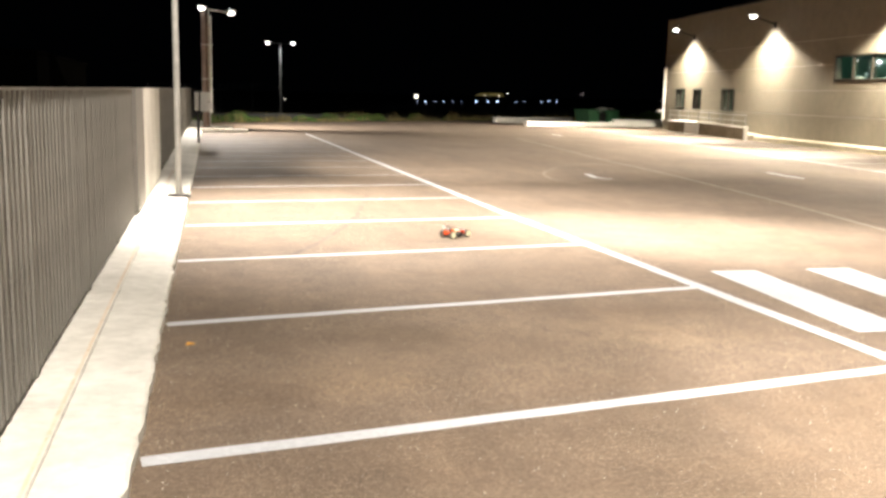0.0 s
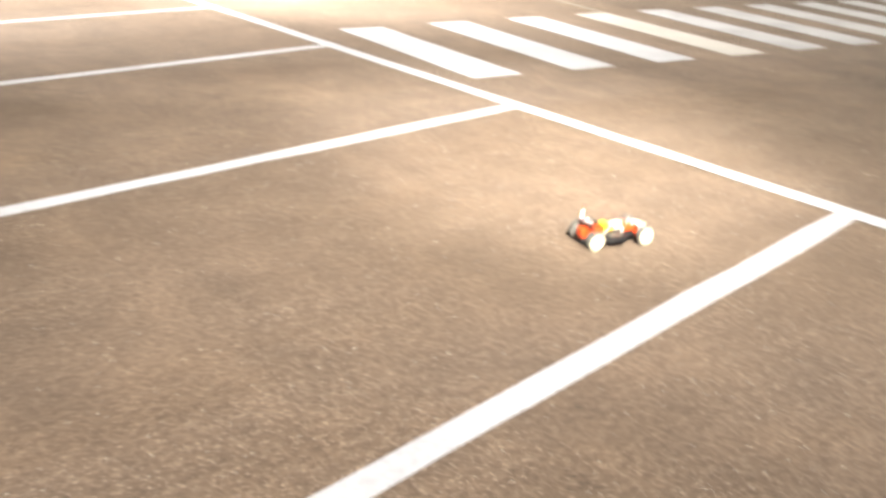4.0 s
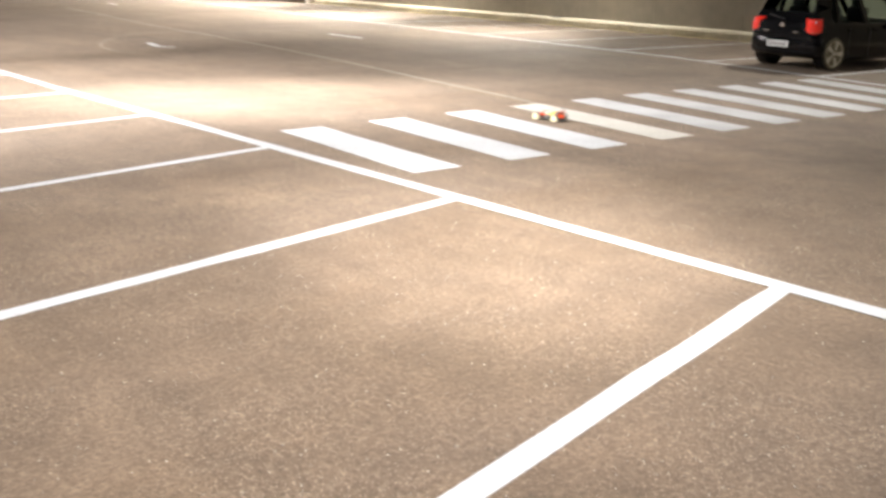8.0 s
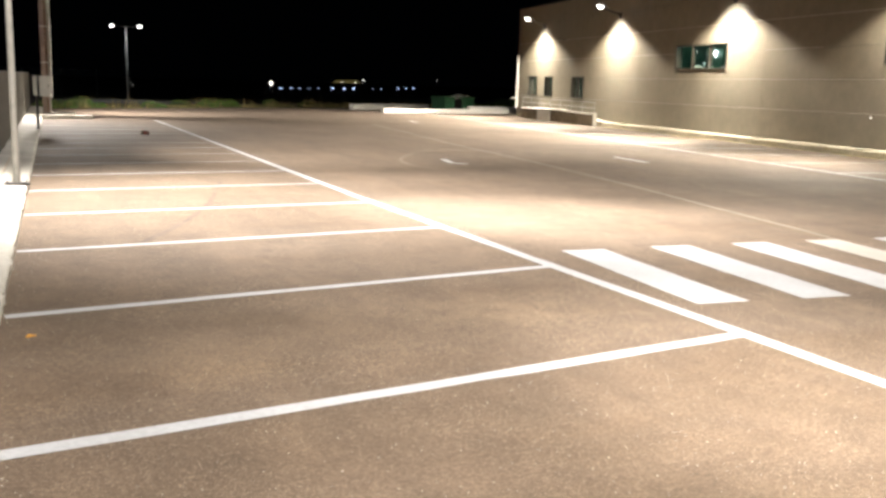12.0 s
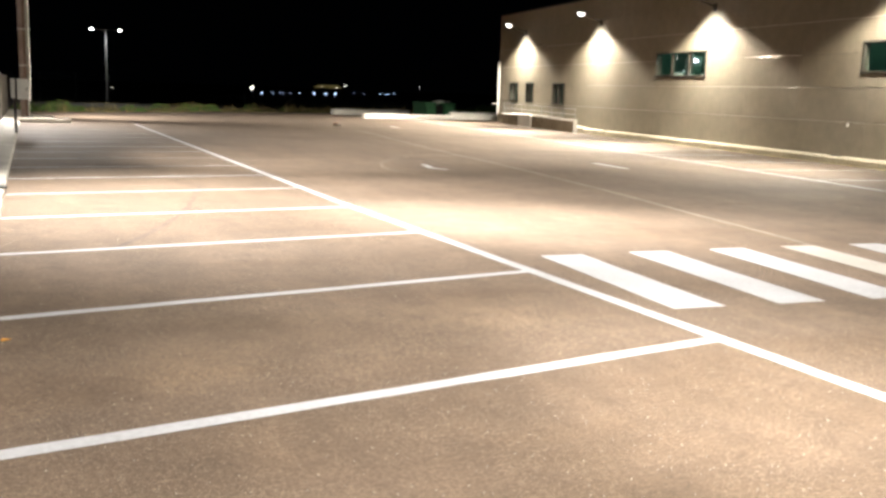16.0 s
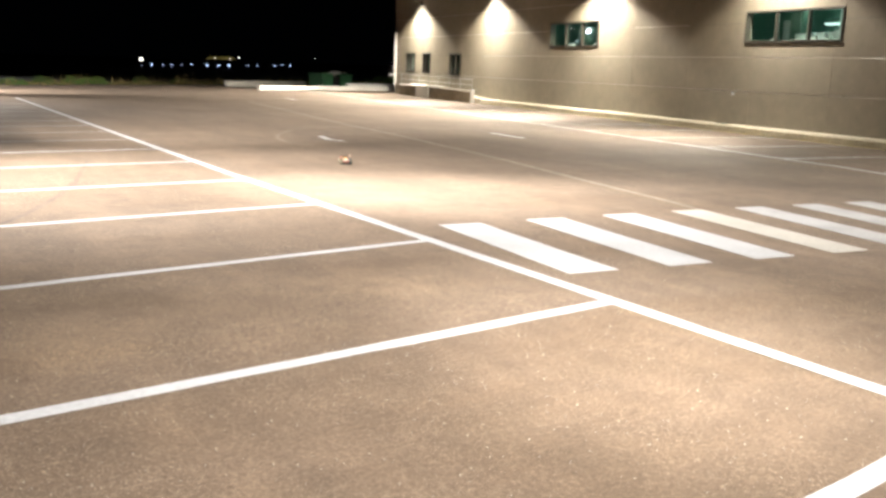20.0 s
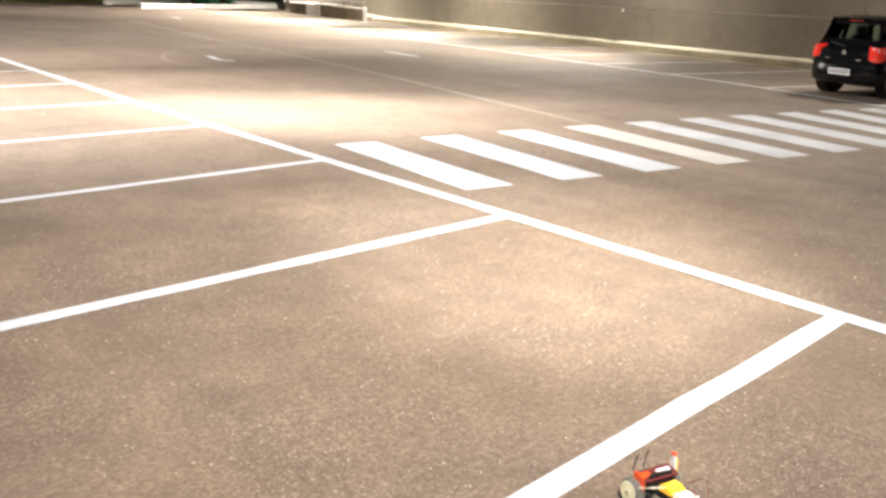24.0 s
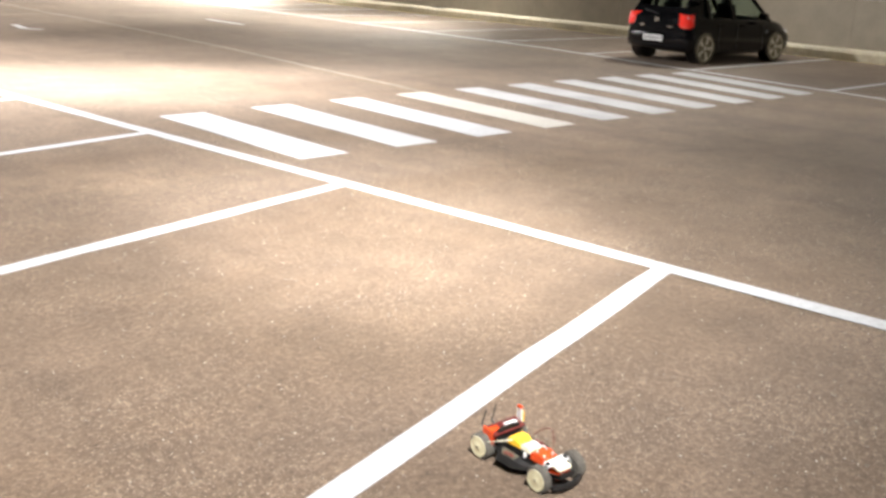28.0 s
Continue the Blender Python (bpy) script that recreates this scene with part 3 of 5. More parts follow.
def build_building():
    b = thing("industrial_building", "grey metal-clad industrial building with high windows", "building", along_pose(0, WALL_D), kind="structure")
    # in the building's space: y runs along it, x goes into it
    rects = [(WALL_S0, WALL_S1, -0.05, WALL_TOP - 0.05)]
    for h in WINDOWS + SMALL:
        rects = [q for r in rects for q in minus(r, h)]
    bm = bmesh.new()
    for s0, s1, z0, z1 in rects:
        box(bm, 0.13, (s0 + s1) / 2, (z0 + z1) / 2, 0.20, s1 - s0, z1 - z0)
    part("wall_core", bm, JOINT, b, "dark backing in the joints")
    bm = bmesh.new()
    for x, y, sx, sy in ((15.0, WALL_S0 + 0.1, 29.7, 0.2), (15.0, WALL_S1 - 0.1, 29.7, 0.2), (29.9, (WALL_S0 + WALL_S1) / 2, 0.2, WALL_S1 - WALL_S0)):
        box(bm, x, y, WALL_TOP / 2 - 0.03, sx, sy, WALL_TOP - 0.06)
    part("side_wall", bm, PANEL, b)
    bm = bmesh.new()
    box(bm, 15.0, (WALL_S0 + WALL_S1) / 2, WALL_TOP - 0.35, 29.4, WALL_S1 - WALL_S0 - 0.5, 0.12)
    part("roof", bm, JOINT, b, "flat dark roof")
    bm = bmesh.new()
    box(bm, 0.10, (WALL_S0 + WALL_S1) / 2, WALL_TOP, 0.34, WALL_S1 - WALL_S0 + 0.1, 0.06, bevel=0.01)
    part("parapet_cap", bm, DARK_METAL, b, "dark metal parapet cap")
    for i in range(20):
        s0, s1 = WALL_S0 + 3.015 * i, WALL_S0 + 3.015 * (i + 1)
        for j in range(6):
            z0, z1 = 0.20 + 0.96 * j, 0.20 + 0.96 * (j + 1)
            z1 = min(z1, WALL_TOP - 0.04)
            cell = [(s0 + 0.003, s1 - 0.003, z0 + 0.006, z1 - 0.006)]
            for h in WINDOWS + SMALL:
                cell = [q for r in cell for q in minus(r, h)]
            for a, c, e, f in cell:
                if c - a < 0.02 or f - e < 0.02:
                    continue
                bm = bmesh.new()
                box(bm, 0.012, (a + c) / 2, (e + f) / 2, 0.04, c - a, f - e, bevel=0.006)
                part("wall_panel", bm, PANEL, b, m=pose(random.uniform(-0.002, 0.002), 0, 0))
    for j in range(1, 5):
        z = 0.20 + 0.96 * j
        for i in range(20):
            s0, s1 = WALL_S0 + 3.015 * i, WALL_S0 + 3.015 * (i + 1)
            if any(h[0] < s1 and h[1] > s0 and h[2] < z < h[3] for h in WINDOWS + SMALL):
                continue
            bm = bmesh.new()
            rod(bm, (-0.006, s0 + 0.02, z), (-0.006, s1 - 0.02, z), 0.0075, seg=8)
            part("seam_trim", bm, SEAM, b, m=pose(0, 0, 0))
    bm = bmesh.new()
    box(bm, 0.02, (WALL_S0 + WALL_S1) / 2, 0.11, 0.03, WALL_S1 - WALL_S0, 0.17)
    part("plinth", bm, KERB, b, "concrete plinth")
    return b


build_building()


def window(s0, s1, z0, z1, panes, label):
    w = thing("window", label, "window", along_pose((s0 + s1) / 2, WALL_D), kind="structure")
    W, H, zc = s1 - s0, z1 - z0, (z0 + z1) / 2
    bm = bmesh.new()
    t = 0.06
    for y, z, sy, sz in ((0, z1 - t / 2, W, t), (0, z0 + t / 2, W, t), (-W / 2 + t / 2, zc, t, H - 2 * t), (W / 2 - t / 2, zc, t, H - 2 * t)):
        box(bm, 0.03, y, z, 0.14, sy, sz, bevel=0.006)
    for k in range(1, panes):
        box(bm, 0.03, -W / 2 + W * k / panes, zc, 0.10, 0.06, H - 2 * t)
    part("window_frame", bm, FRAME_DARK, w)
    for k in range(panes):
        bm = bmesh.new()
        box(bm, 0.06, -W / 2 + W * (k + 0.5) / panes, zc, 0.008, W / panes - 0.07, H - 2 * t - 0.005)
        pane = part("pane", bm, PANE, w)
        pane.visible_shadow = False
    bm = bmesh.new()
    box(bm, -0.02, 0, z0 + 0.012, 0.09, W - 0.02, 0.024, bevel=0.006)
    part("sill", bm, FRAME_DARK, w)
    return w


PANE = material("pane_glass", (0.75, 0.90, 0.86), 0.03, 0.0, Transmission_Weight=1.0, IOR=1.45, Specular_IOR_Level=0.15)


def room(s0, s1, z0, z1, clutter, tubes):
    """The lit room behind a window: back wall, ceiling with tubes, a few shapes."""
    c = along_pose((s0 + s1) / 2, WALL_D)
    W = s1 - s0
    bm = bmesh.new()
    box(bm, 2.6, 0, (z0 + z1) / 2, 0.05, W + 3.2, 2.6)
    for y in (-W / 2 - 1.6, W / 2 + 1.6):
        box(bm, 1.45, y, (z0 + z1) / 2, 2.3, 0.05, 2.6)
    box(bm, 1.45, 0, z1 + 0.9, 2.3, W + 3.2, 0.05)
    box(bm, 1.45, 0, z0 - 0.75, 2.3, W + 3.2, 0.05)
    solid("room_wall", bm, ROOM_PAINT, "greenish inner walls of a lit room", "wall", "structure", m=c)
    for y, z, x, length in tubes:
        bm = bmesh.new()
        box(bm, x, y, z, 0.10, length, 0.035, bevel=0.01)
        box(bm, x, y, z + 0.03, 0.14, length + 0.06, 0.02)
        solid("tube_lamp", bm, ROOM_BRIGHT, "lit fluorescent tube lamp inside the room", "lamp", m=c)
    for k in range(clutter):
        bm = bmesh.new()
        h = random.uniform(0.35, 0.75)
        box(bm, 1.0 + 0.4 * (k % 3), -W / 2 + W * (k + 0.5) / clutter, z0 - 0.72 + h / 2 + 0.5, 0.4, random.uniform(0.35, 0.7), h + 1.0, bevel=0.02)
        solid("indoor_shelf", bm, (ROOM_DARK, CABINET, ROOM_DARK)[k % 3], "shelf with stored goods inside the lit room", "shelf", m=c)


ROOM_PAINT = textured("room_paint", (0.09, 0.20, 0.15), (0.20, 0.34, 0.27), 1.2, 0.8)
ROOM_DARK = textured("room_goods", (0.06, 0.12, 0.09), (0.16, 0.24, 0.18), 3, 0.7)
def indoor_pile(s, d, z, w, h, label):
    """Pale goods heaped just behind a pane."""
    bm = bmesh.new()
    for k in range(5):
        box(bm, random.uniform(-0.05, 0.05), w * (k - 2) / 5 + random.uniform(-0.05, 0.05), h * random.uniform(0.25, 0.5), 0.14, w / 4, h * random.uniform(0.4, 0.9), bevel=0.02)
    solid("stored_goods", bm, CABINET, label, "goods", m=along_pose(s, WALL_D - d, z))


def indoor_bench(s0, s1, z):
    bm = bmesh.new()
    box(bm, 0.55, 0, z, 0.7, s1 - s0 + 1.0, 0.05, bevel=0.01)
    for y in (-(s1 - s0) / 2, 0, (s1 - s0) / 2):
        box(bm, 0.55, y, z - 0.19, 0.5, 0.06, 0.33)
    solid("work_bench", bm, ROOM_DARK, "dark bench under the window inside the room", "bench", m=along_pose((s0 + s1) / 2, WALL_D))


for s0, s1, z0, z1 in WINDOWS:
    indoor_bench(s0, s1, z0 - 0.02)
for s, d, z, w, h in ((24.9, 0.5, 2.48, 0.5, 0.22), (23.0, 0.55, 2.48, 0.8, 0.20), (23.2, 0.8, 2.70, 0.5, 0.35), (12.2, 0.5, 2.53, 1.3, 0.30), (11.2, 0.55, 2.53, 0.9, 0.42), (13.9, 0.6, 2.53, 0.25, 0.2)):
    indoor_pile(s, d, z, w, h, "pale packed goods on the bench behind the glass")
# tubes hang at (along, height, depth, length) in each room
TUBES = (((-1.2, 3.20, 1.6, 0.7), (-0.9, 3.02, 1.2, 0.5), (-1.35, 2.90, 1.9, 0.5), (1.15, 2.72, 0.9, 0.12)),
         ((-0.35, 3.05, 1.3, 0.9), (-0.95, 2.90, 1.7, 1.2), (-1.1, 3.18, 1.1, 0.6), (-0.2, 2.78, 0.9, 0.5)))
for (s0, s1, z0, z1), tubes in zip(WINDOWS, TUBES):
    window(s0, s1, z0, z1, 3, "wide high window with dark frame, lit greenish inside")
    room(s0, s1, z0, z1, 5, tubes)
    lamp = bpy.data.lights.new("room_light", "POINT")
    lamp.energy, lamp.shadow_soft_size, lamp.color = 38, 0.08, (0.72, 1.0, 0.86)
    ob = new("room_light", lamp)
    ob.location = along((s0 + s1) / 2, WALL_D - 1.0, z1 + 0.40)
for k, (s0, s1, z0, z1) in enumerate(SMALL):
    w = window(s0, s1, z0, z1, 2, ("narrow window with pale curtains, lit inside", "narrow dark window near the ramp", "narrow window with a slatted blind")[k])
    if k == 0:
        for y in (-0.32, 0.30):
            bm = bmesh.new()
            for j in range(5):
                rod(bm, (0.16, y - 0.10 + 0.05 * j, z0 + 0.1), (0.16, y - 0.10 + 0.05 * j, z1 - 0.1), 0.03, seg=8)
            part("curtain", bm, CABINET, w, "pale curtain", True)
    if k == 2:
        for j in range(9):
            bm = bmesh.new()
            box(bm, 0.13, 0, z0 + 0.13 + 0.1 * j, 0.05, s1 - s0 - 0.2, 0.008, m=None)
            part("blind_slat", bm, CABINET, w)
bm = bmesh.new()
box(bm, 2.4, 38.4, 1.7, 0.05, 9.6, 2.2)
box(bm, 1.3, 38.4, 2.8, 2.2, 9.6, 0.05)
box(bm, 1.3, 38.4, 0.6, 2.2, 9.6, 0.05)
for y in (33.6, 37.6, 40.3, 43.2):
    box(bm, 1.3, y, 1.7, 2.2, 0.05, 2.2)
solid("room_wall", bm, ROOM_PAINT, "dim inner walls of the end rooms", "wall", "structure", m=along_pose(0, WALL_D))
lamp = bpy.data.lights.new("room_light", "POINT")
lamp.energy, lamp.shadow_soft_size, lamp.color = 8, 0.2, (0.75, 1.0, 0.9)
new("room_light", lamp).location = along(41.6, WALL_D - 1.5, 2.4)


# wall lamps on arms
def wall_lamp(s):
    w = thing("wall_lamp", "lit lamp head on an arm from the metal wall", "wall lamp", along_pose(s, WALL_D), group="wall lamps")
    bm = bmesh.new()
    box(bm, -0.03, 0, 4.85, 0.05, 0.16, 0.26, bevel=0.01)
    part("bracket", bm, DARK_METAL, w, "dark wall bracket")
    bm = bmesh.new()
    rod(bm, (-0.02, 0, 4.88), (-0.75, 0, 5.10), 0.03)
    part("arm", bm, DARK_METAL, w)
    lamp_head(w, pose(-0.70, 0, 5.16, 0, 0, 90) @ pose(0, 0, 0, 8, 0, 0))
    return w


for s in WALL_LAMPS:
    wall_lamp(s)

# white corner downpipe
w = thing("downpipe", "white downpipe on the corner of the building", "pipe")
bm = bmesh.new()
rod(bm, along(43.7, -0.36, 0.5), along(43.7, -0.36, 3.4), 0.075, seg=12)
part("pipe", bm, CABINET, w, smooth=True)
for z in (1.2, 2.4):
    bm = bmesh.new()
    rod(bm, along(43.7, -0.36, z), along(43.7, -0.36, z + 0.05), 0.095, seg=12)
    part("pipe_clip", bm, STEEL, w)

bm = bmesh.new()
box(bm, -0.16, 0.0, 1.02, 0.42, 0.12, 0.08, bevel=0.02)
part("bracket", bm, CABINET, w, "white bracket", m=along_pose(43.7, -0.36))
for s, z in ((37.8, 4.16), (37.2, 4.06)):
    c = thing("wall_camera", "small dark device fixed on the metal wall", "camera", along_pose(s, WALL_D, z))
    bm = bmesh.new()
    box(bm, -0.03, 0, 0, 0.06, 0.06, 0.06, bevel=0.006)
    part("mount", bm, JOINT, c)
    bm = bmesh.new()
    rod(bm, (-0.05, 0, -0.01), (-0.16, 0.03, -0.04), 0.03, seg=12)
    part("tube", bm, JOINT, c, smooth=True)
bm = bmesh.new()
box(bm, -0.02, 0, 0, 0.05, 0.06, 0.08, bevel=0.01)
solid("wall_socket", bm, CABINET, "small pale socket box low on the metal wall", "socket", m=along_pose(14.65, WALL_D, 1.08))

# kerb and walk before the wall
first = None
s = WALL_S0
while s < 31.3:
    e = min(s + 2.0, 31.3)
    bm = bmesh.new()
    loft(bm, [[along(v, d, z) for d, z in ((0.0, -0.05), (0.0, 0.15), (-0.04, 0.195), (-0.46, 0.205), (-0.46, -0.05))] for v in (s, e - 0.008)])
    if first is None:
        first = solid("building_kerb", bm, KERB, "weathered concrete kerb along the metal wall", "kerb", "structure")
    else:
        part("kerb_stone", bm, KERB, first)
    s = e
p, q = along(WALL_S0, 0.10), along(30.7, 0.10)
line_mark("kerb_line", p[:2], q[:2], 0.07, PAINT_YELLOW, "yellow painted line at the foot of the kerb", 0.005)
for s in (29.6, 14.75, -3.0):
    bm = bmesh.new()
    o = along_pose(s, -0.25, 0.185)
    box(bm, 0, 0, 0.0, 0.26, 0.7 if s > 20 else 0.5, 0.03, bevel=0.008)
    for k in range(5):
        box(bm, 0, -0.2 + 0.1 * k, 0.018, 0.2, 0.03, 0.02)
    solid("drain_cover", bm, DRAIN, "dark iron drain cover on the kerb", "drain", m=o)

# ---- ramp with rail at the far end of the building ----
def ramp():
    # in the ramp's space: y runs along the wall, x goes into it
    r = thing("entrance_ramp", "concrete entrance ramp with a pale coping and a steel railing", "ramp", along_pose(38.5, -0.2), kind="structure")
    bm = bmesh.new()
    box(bm, -0.16, 1.0, 0.26, 0.88, 2.5, 0.52, bevel=0.02)
    part("landing", bm, SHADED_CONCRETE, r, "shaded concrete landing")
    bm = bmesh.new()
    box(bm, -0.16, 1.0, 0.555, 0.94, 2.56, 0.07, bevel=0.015)
    part("landing_slab", bm, WHITEWASH, r, "pale slab")
    bm = bmesh.new()
    box(bm, -0.20, -1.15, 0.30, 0.96, 1.75, 0.60, bevel=0.02)
    part("front_block", bm, WHITEWASH, r, "white concrete block")
    bm = bmesh.new()
    loft(bm, [[(x, y, z) for x, z in ((-0.62, 0), (-0.62, h), (-0.50, h), (-0.50, 0))] for y, h in ((-2.035, 0.54), (-7.15, 0.48))])
    part("side_wall", bm, RAMP_CONCRETE, r, "brown concrete side wall")
    bm = bmesh.new()
    loft(bm, [[(x, y, z) for x, z in ((-0.495, 0), (-0.495, h), (0.28, h), (0.28, 0))] for y, h in ((-2.035, 0.50), (-7.15, 0.21))])
    part("slope", bm, RAMP_CONCRETE, r, "brown concrete slope")
    bm = bmesh.new()
    box(bm, -0.58, -7.23, 0.29, 0.16, 0.14, 0.60, bevel=0.02)
    part("end_post", bm, WHITEWASH, r)
    bm = bmesh.new()
    loft(bm, [[(x, y, h + z) for x, z in ((-0.66, 0), (-0.66, 0.08), (-0.48, 0.08), (-0.48, 0))] for y, h in ((-2.04, 0.54), (-7.15, 0.48))])
    part("coping", bm, WHITEWASH, r, "pale coping")
    for z in (0.30, 0.55):
        bm = bmesh.new()
        rod(bm, (-0.56, 2.2, 0.56 + z), (-0.56, -7.2, 0.50 + z), 0.020, seg=8)
        part("rail", bm, STEEL, r)
    for k in range(8):
        y = 2.2 - 9.3 * k / 7
        bm = bmesh.new()
        rod(bm, (-0.56, y, 0.40), (-0.56, y, 1.10 - 0.1 * k / 7), 0.020, seg=8)
        part("rail_post", bm, STEEL, r)
    return r


RAMP_CONCRETE = textured("ramp_concrete", (0.30, 0.26, 0.195), (0.42, 0.37, 0.28), 6, 0.85, coarse=0.25, coarse_scale=1.5)
# the ramp's concrete again, with the landing's shade put into the colour
SHADED_CONCRETE = textured("shaded_concrete", (0.17, 0.145, 0.105), (0.27, 0.235, 0.175), 6, 0.85, coarse=0.3, coarse_scale=1.5)
ramp()

# low pale walls by the far end
def low_wall(a, b, h, w, label):
    d = Vector(b) - Vector(a)
    bm = bmesh.new()
    box(bm, 0, 0, h / 2, d.length, w, h, bevel=0.02)
    c = (Vector(a) + Vector(b)) / 2
    solid("low_wall", bm, WHITEWASH, label, "low wall", m=pose(c.x, c.y, 0, 0, 0, math.degrees(math.atan2(d.y, d.x))))


low_wall((14.4, 49.9), (20.6, 52.6), 0.34, 0.3, "low pale concrete wall at the end of the asphalt")
low_wall((14.35, 44.5), (23.9, 46.5), 0.26, 0.3, "long low pale concrete wall before the green container")
low_wall((21.2, 47.6), (24.6, 47.9), 0.38, 0.3, "low pale concrete wall by the corner of the building")


# green container
def container():
    c = thing("waste_container", "green metal waste container behind the low wall", "container", pose(21.1, 49.7, -0.05, 0, 0, 10) @ Matrix.Diagonal((0.68, 1, 0.97, 1)))
    for x0, x1, lean, depth, z1 in ((-1.72, -0.55, 0.18, 0.75, 1.02), (0.45, 1.62, 0.06, 0.80, 0.98)):
        bm = bmesh.new()
        loft(bm, [[(x, y, z) for x, y in ((x0 + (lean if x0 < 0 else 0) * k, -depth), (x1 - (0 if x0 < 0 else lean) * k, -depth), (x1 - (0 if x0 < 0 else lean) * k, depth), (x0 + (lean if x0 < 0 else 0) * k, depth))] for z, k in ((0.05, 1), (z1, 0))])
        body = part("bin_body", bm, BIN_GREEN, c)
        for y in (-depth - 0.01, depth):
            bm = bmesh.new()
            box(bm, (x0 + x1) / 2, y, z1 - 0.03, x1 - x0 + 0.06, 0.06, 0.07, bevel=0.01)
            part("rim", bm, BIN_GREEN, body)
        for k in (0.2, 0.8):
            bm = bmesh.new()
            box(bm, x0 + (x1 - x0) * k, -depth - 0.02, 0.5, 0.06, 0.05, 0.86, bevel=0.01)
            part("rib", bm, BIN_GREEN, body)
    bm = bmesh.new()
    box(bm, -0.05, 0.1, 0.42, 1.0, 1.3, 0.84, bevel=0.02)
    part("middle_box", bm, DARK_METAL, c, "dark open middle of the container")
    for x in (-1.3, -0.75, 0.75, 1.3):
        bm = bmesh.new()
        rod(bm, (x - 0.03, -0.5, 0.07), (x + 0.03, -0.5, 0.07), 0.08)
        part("caster", bm, DARK_METAL, c)
    bm = bmesh.new()
    for k in range(26):
        x = random.uniform(-0.5, 1.25)
        box(bm, x, random.uniform(-0.5, 0.5), (0.90 if x < 0.45 else 1.0) + random.uniform(0, 0.10), random.uniform(0.12, 0.4), random.uniform(0.12, 0.3), random.uniform(0.03, 0.12), m=pose(0, 0, 0, random.uniform(-5, 5), random.uniform(-5, 5), random.uniform(-8, 8)))
    part("rubbish", bm, CABINET, c, "pale rubbish piled on top")
    return c


container()

# ---- end islet, cabinet and posts ----
for (x0, y0, x1, y1, h) in ((-4.1, 32.4, -1.7, 32.6, 0.14), (-4.0, 35.4, -2.1, 35.6, 0.16)):
    bm = bmesh.new()
    box(bm, (x0 + x1) / 2, (y0 + y1) / 2, h / 2, x1 - x0, 0.35, h, bevel=0.03)
    solid("islet_kerb", bm, CONCRETE, "pale concrete kerb of the end islet", "kerb", "structure")
bm = bmesh.new()
box(bm, -3.2, 34.0, 0.045, 1.9, 2.4, 0.09, bevel=0.02)
solid("islet", bm, KERB, "raised concrete islet at the end of the bays", "islet", "structure")


def cabinet():
    c = thing("meter_cabinet", "pale grey electric cabinet of two boxes on a dark post", "cabinet", pose(-3.75, 24.02, 0.0))
    bm = bmesh.new()
    box(bm, -0.02, 0.0, 0.55, 0.075, 0.075, 1.10, bevel=0.008)
    part("post", bm, DARK_METAL, c, "dark steel post")
    bm = bmesh.new()
    box(bm, 0.19, 0, 1.27, 0.30, 0.22, 0.56, bevel=0.015)
    box_ob = part("cabinet_box", bm, CABINET, c)
    bm = bmesh.new()
    box(bm, 0.19, -0.116, 1.27, 0.26, 0.012, 0.50, bevel=0.005)
    door = part("cabinet_door", bm, CABINET, box_ob)
    bm = bmesh.new()
    box(bm, 0.29, -0.126, 1.27, 0.018, 0.014, 0.07, bevel=0.004)
    part("handle", bm, DARK_METAL, box_ob)
    bm = bmesh.new()
    box(bm, -0.06, 0.02, 1.28, 0.12, 0.2, 0.54, bevel=0.012)
    part("side_box", bm, CABINET, c)
    bm = bmesh.new()
    box(bm, 0.36, -0.02, 1.01, 0.05, 0.12, 0.10, bevel=0.01)
    part("socket", bm, CABINET, c)
    return c


cabinet()
u = thing("utility_post", "pinkish brown steel utility post with conduits", "post", pose(-3.20, 34.85, 0.08))
bm = bmesh.new()
box(bm, -0.02, 0, 2.3, 0.17, 0.16, 4.6, bevel=0.01)
part("column", bm, COLUMN, u, "weathered pinkish column")
for x, r, mat, z0, lab in ((0.105, 0.035, RUST, 0.05, "brown conduit"), (0.235, 0.042, STEEL, 0.75, "grey conduit")):
    bm = bmesh.new()
    rod(bm, (x, -0.03, z0), (x, -0.03, 4.45), r)
    part("conduit", bm, mat, u, lab, True)
for z in (1.2, 1.95, 3.3):
    bm = bmesh.new()
    box(bm, 0.10, -0.04, z, 0.44, 0.10, 0.05)
    part("strap", bm, STEEL, u)

# ---- far fence, verge and plants ----
def far_line(t):
    """The verge beyond the asphalt, from the fence round to the container."""
    return Vector((-6, 52, 0)).lerp(Vector((40, 84, 0)), t)


fence = thing("mesh_fence", "dark wire mesh fence along the far verge", "fence")
for k in range(20):
    p = far_line(k / 19)
    bm = bmesh.new()
    rod(bm, (p.x, p.y + 10, -0.06), (p.x, p.y + 10, 2.0), 0.035, seg=8)
    part("post", bm, DARK_METAL, fence)
for k in range(19):
    p, q = far_line(k / 19), far_line((k + 1) / 19)
    bm = bmesh.new()
    for j in range(9):
        z = 0.1 + 0.23 * j
        rod(bm, (p.x, p.y + 10, z), (q.x, q.y + 10, z), 0.006, seg=4)
    for j in range(1, 14):
        c = p.lerp(q, j / 14)
        rod(bm, (c.x, c.y + 10, 0.05), (c.x, c.y + 10, 1.95), 0.006, seg=4)
    part("mesh_panel", bm, DARK_METAL, fence)


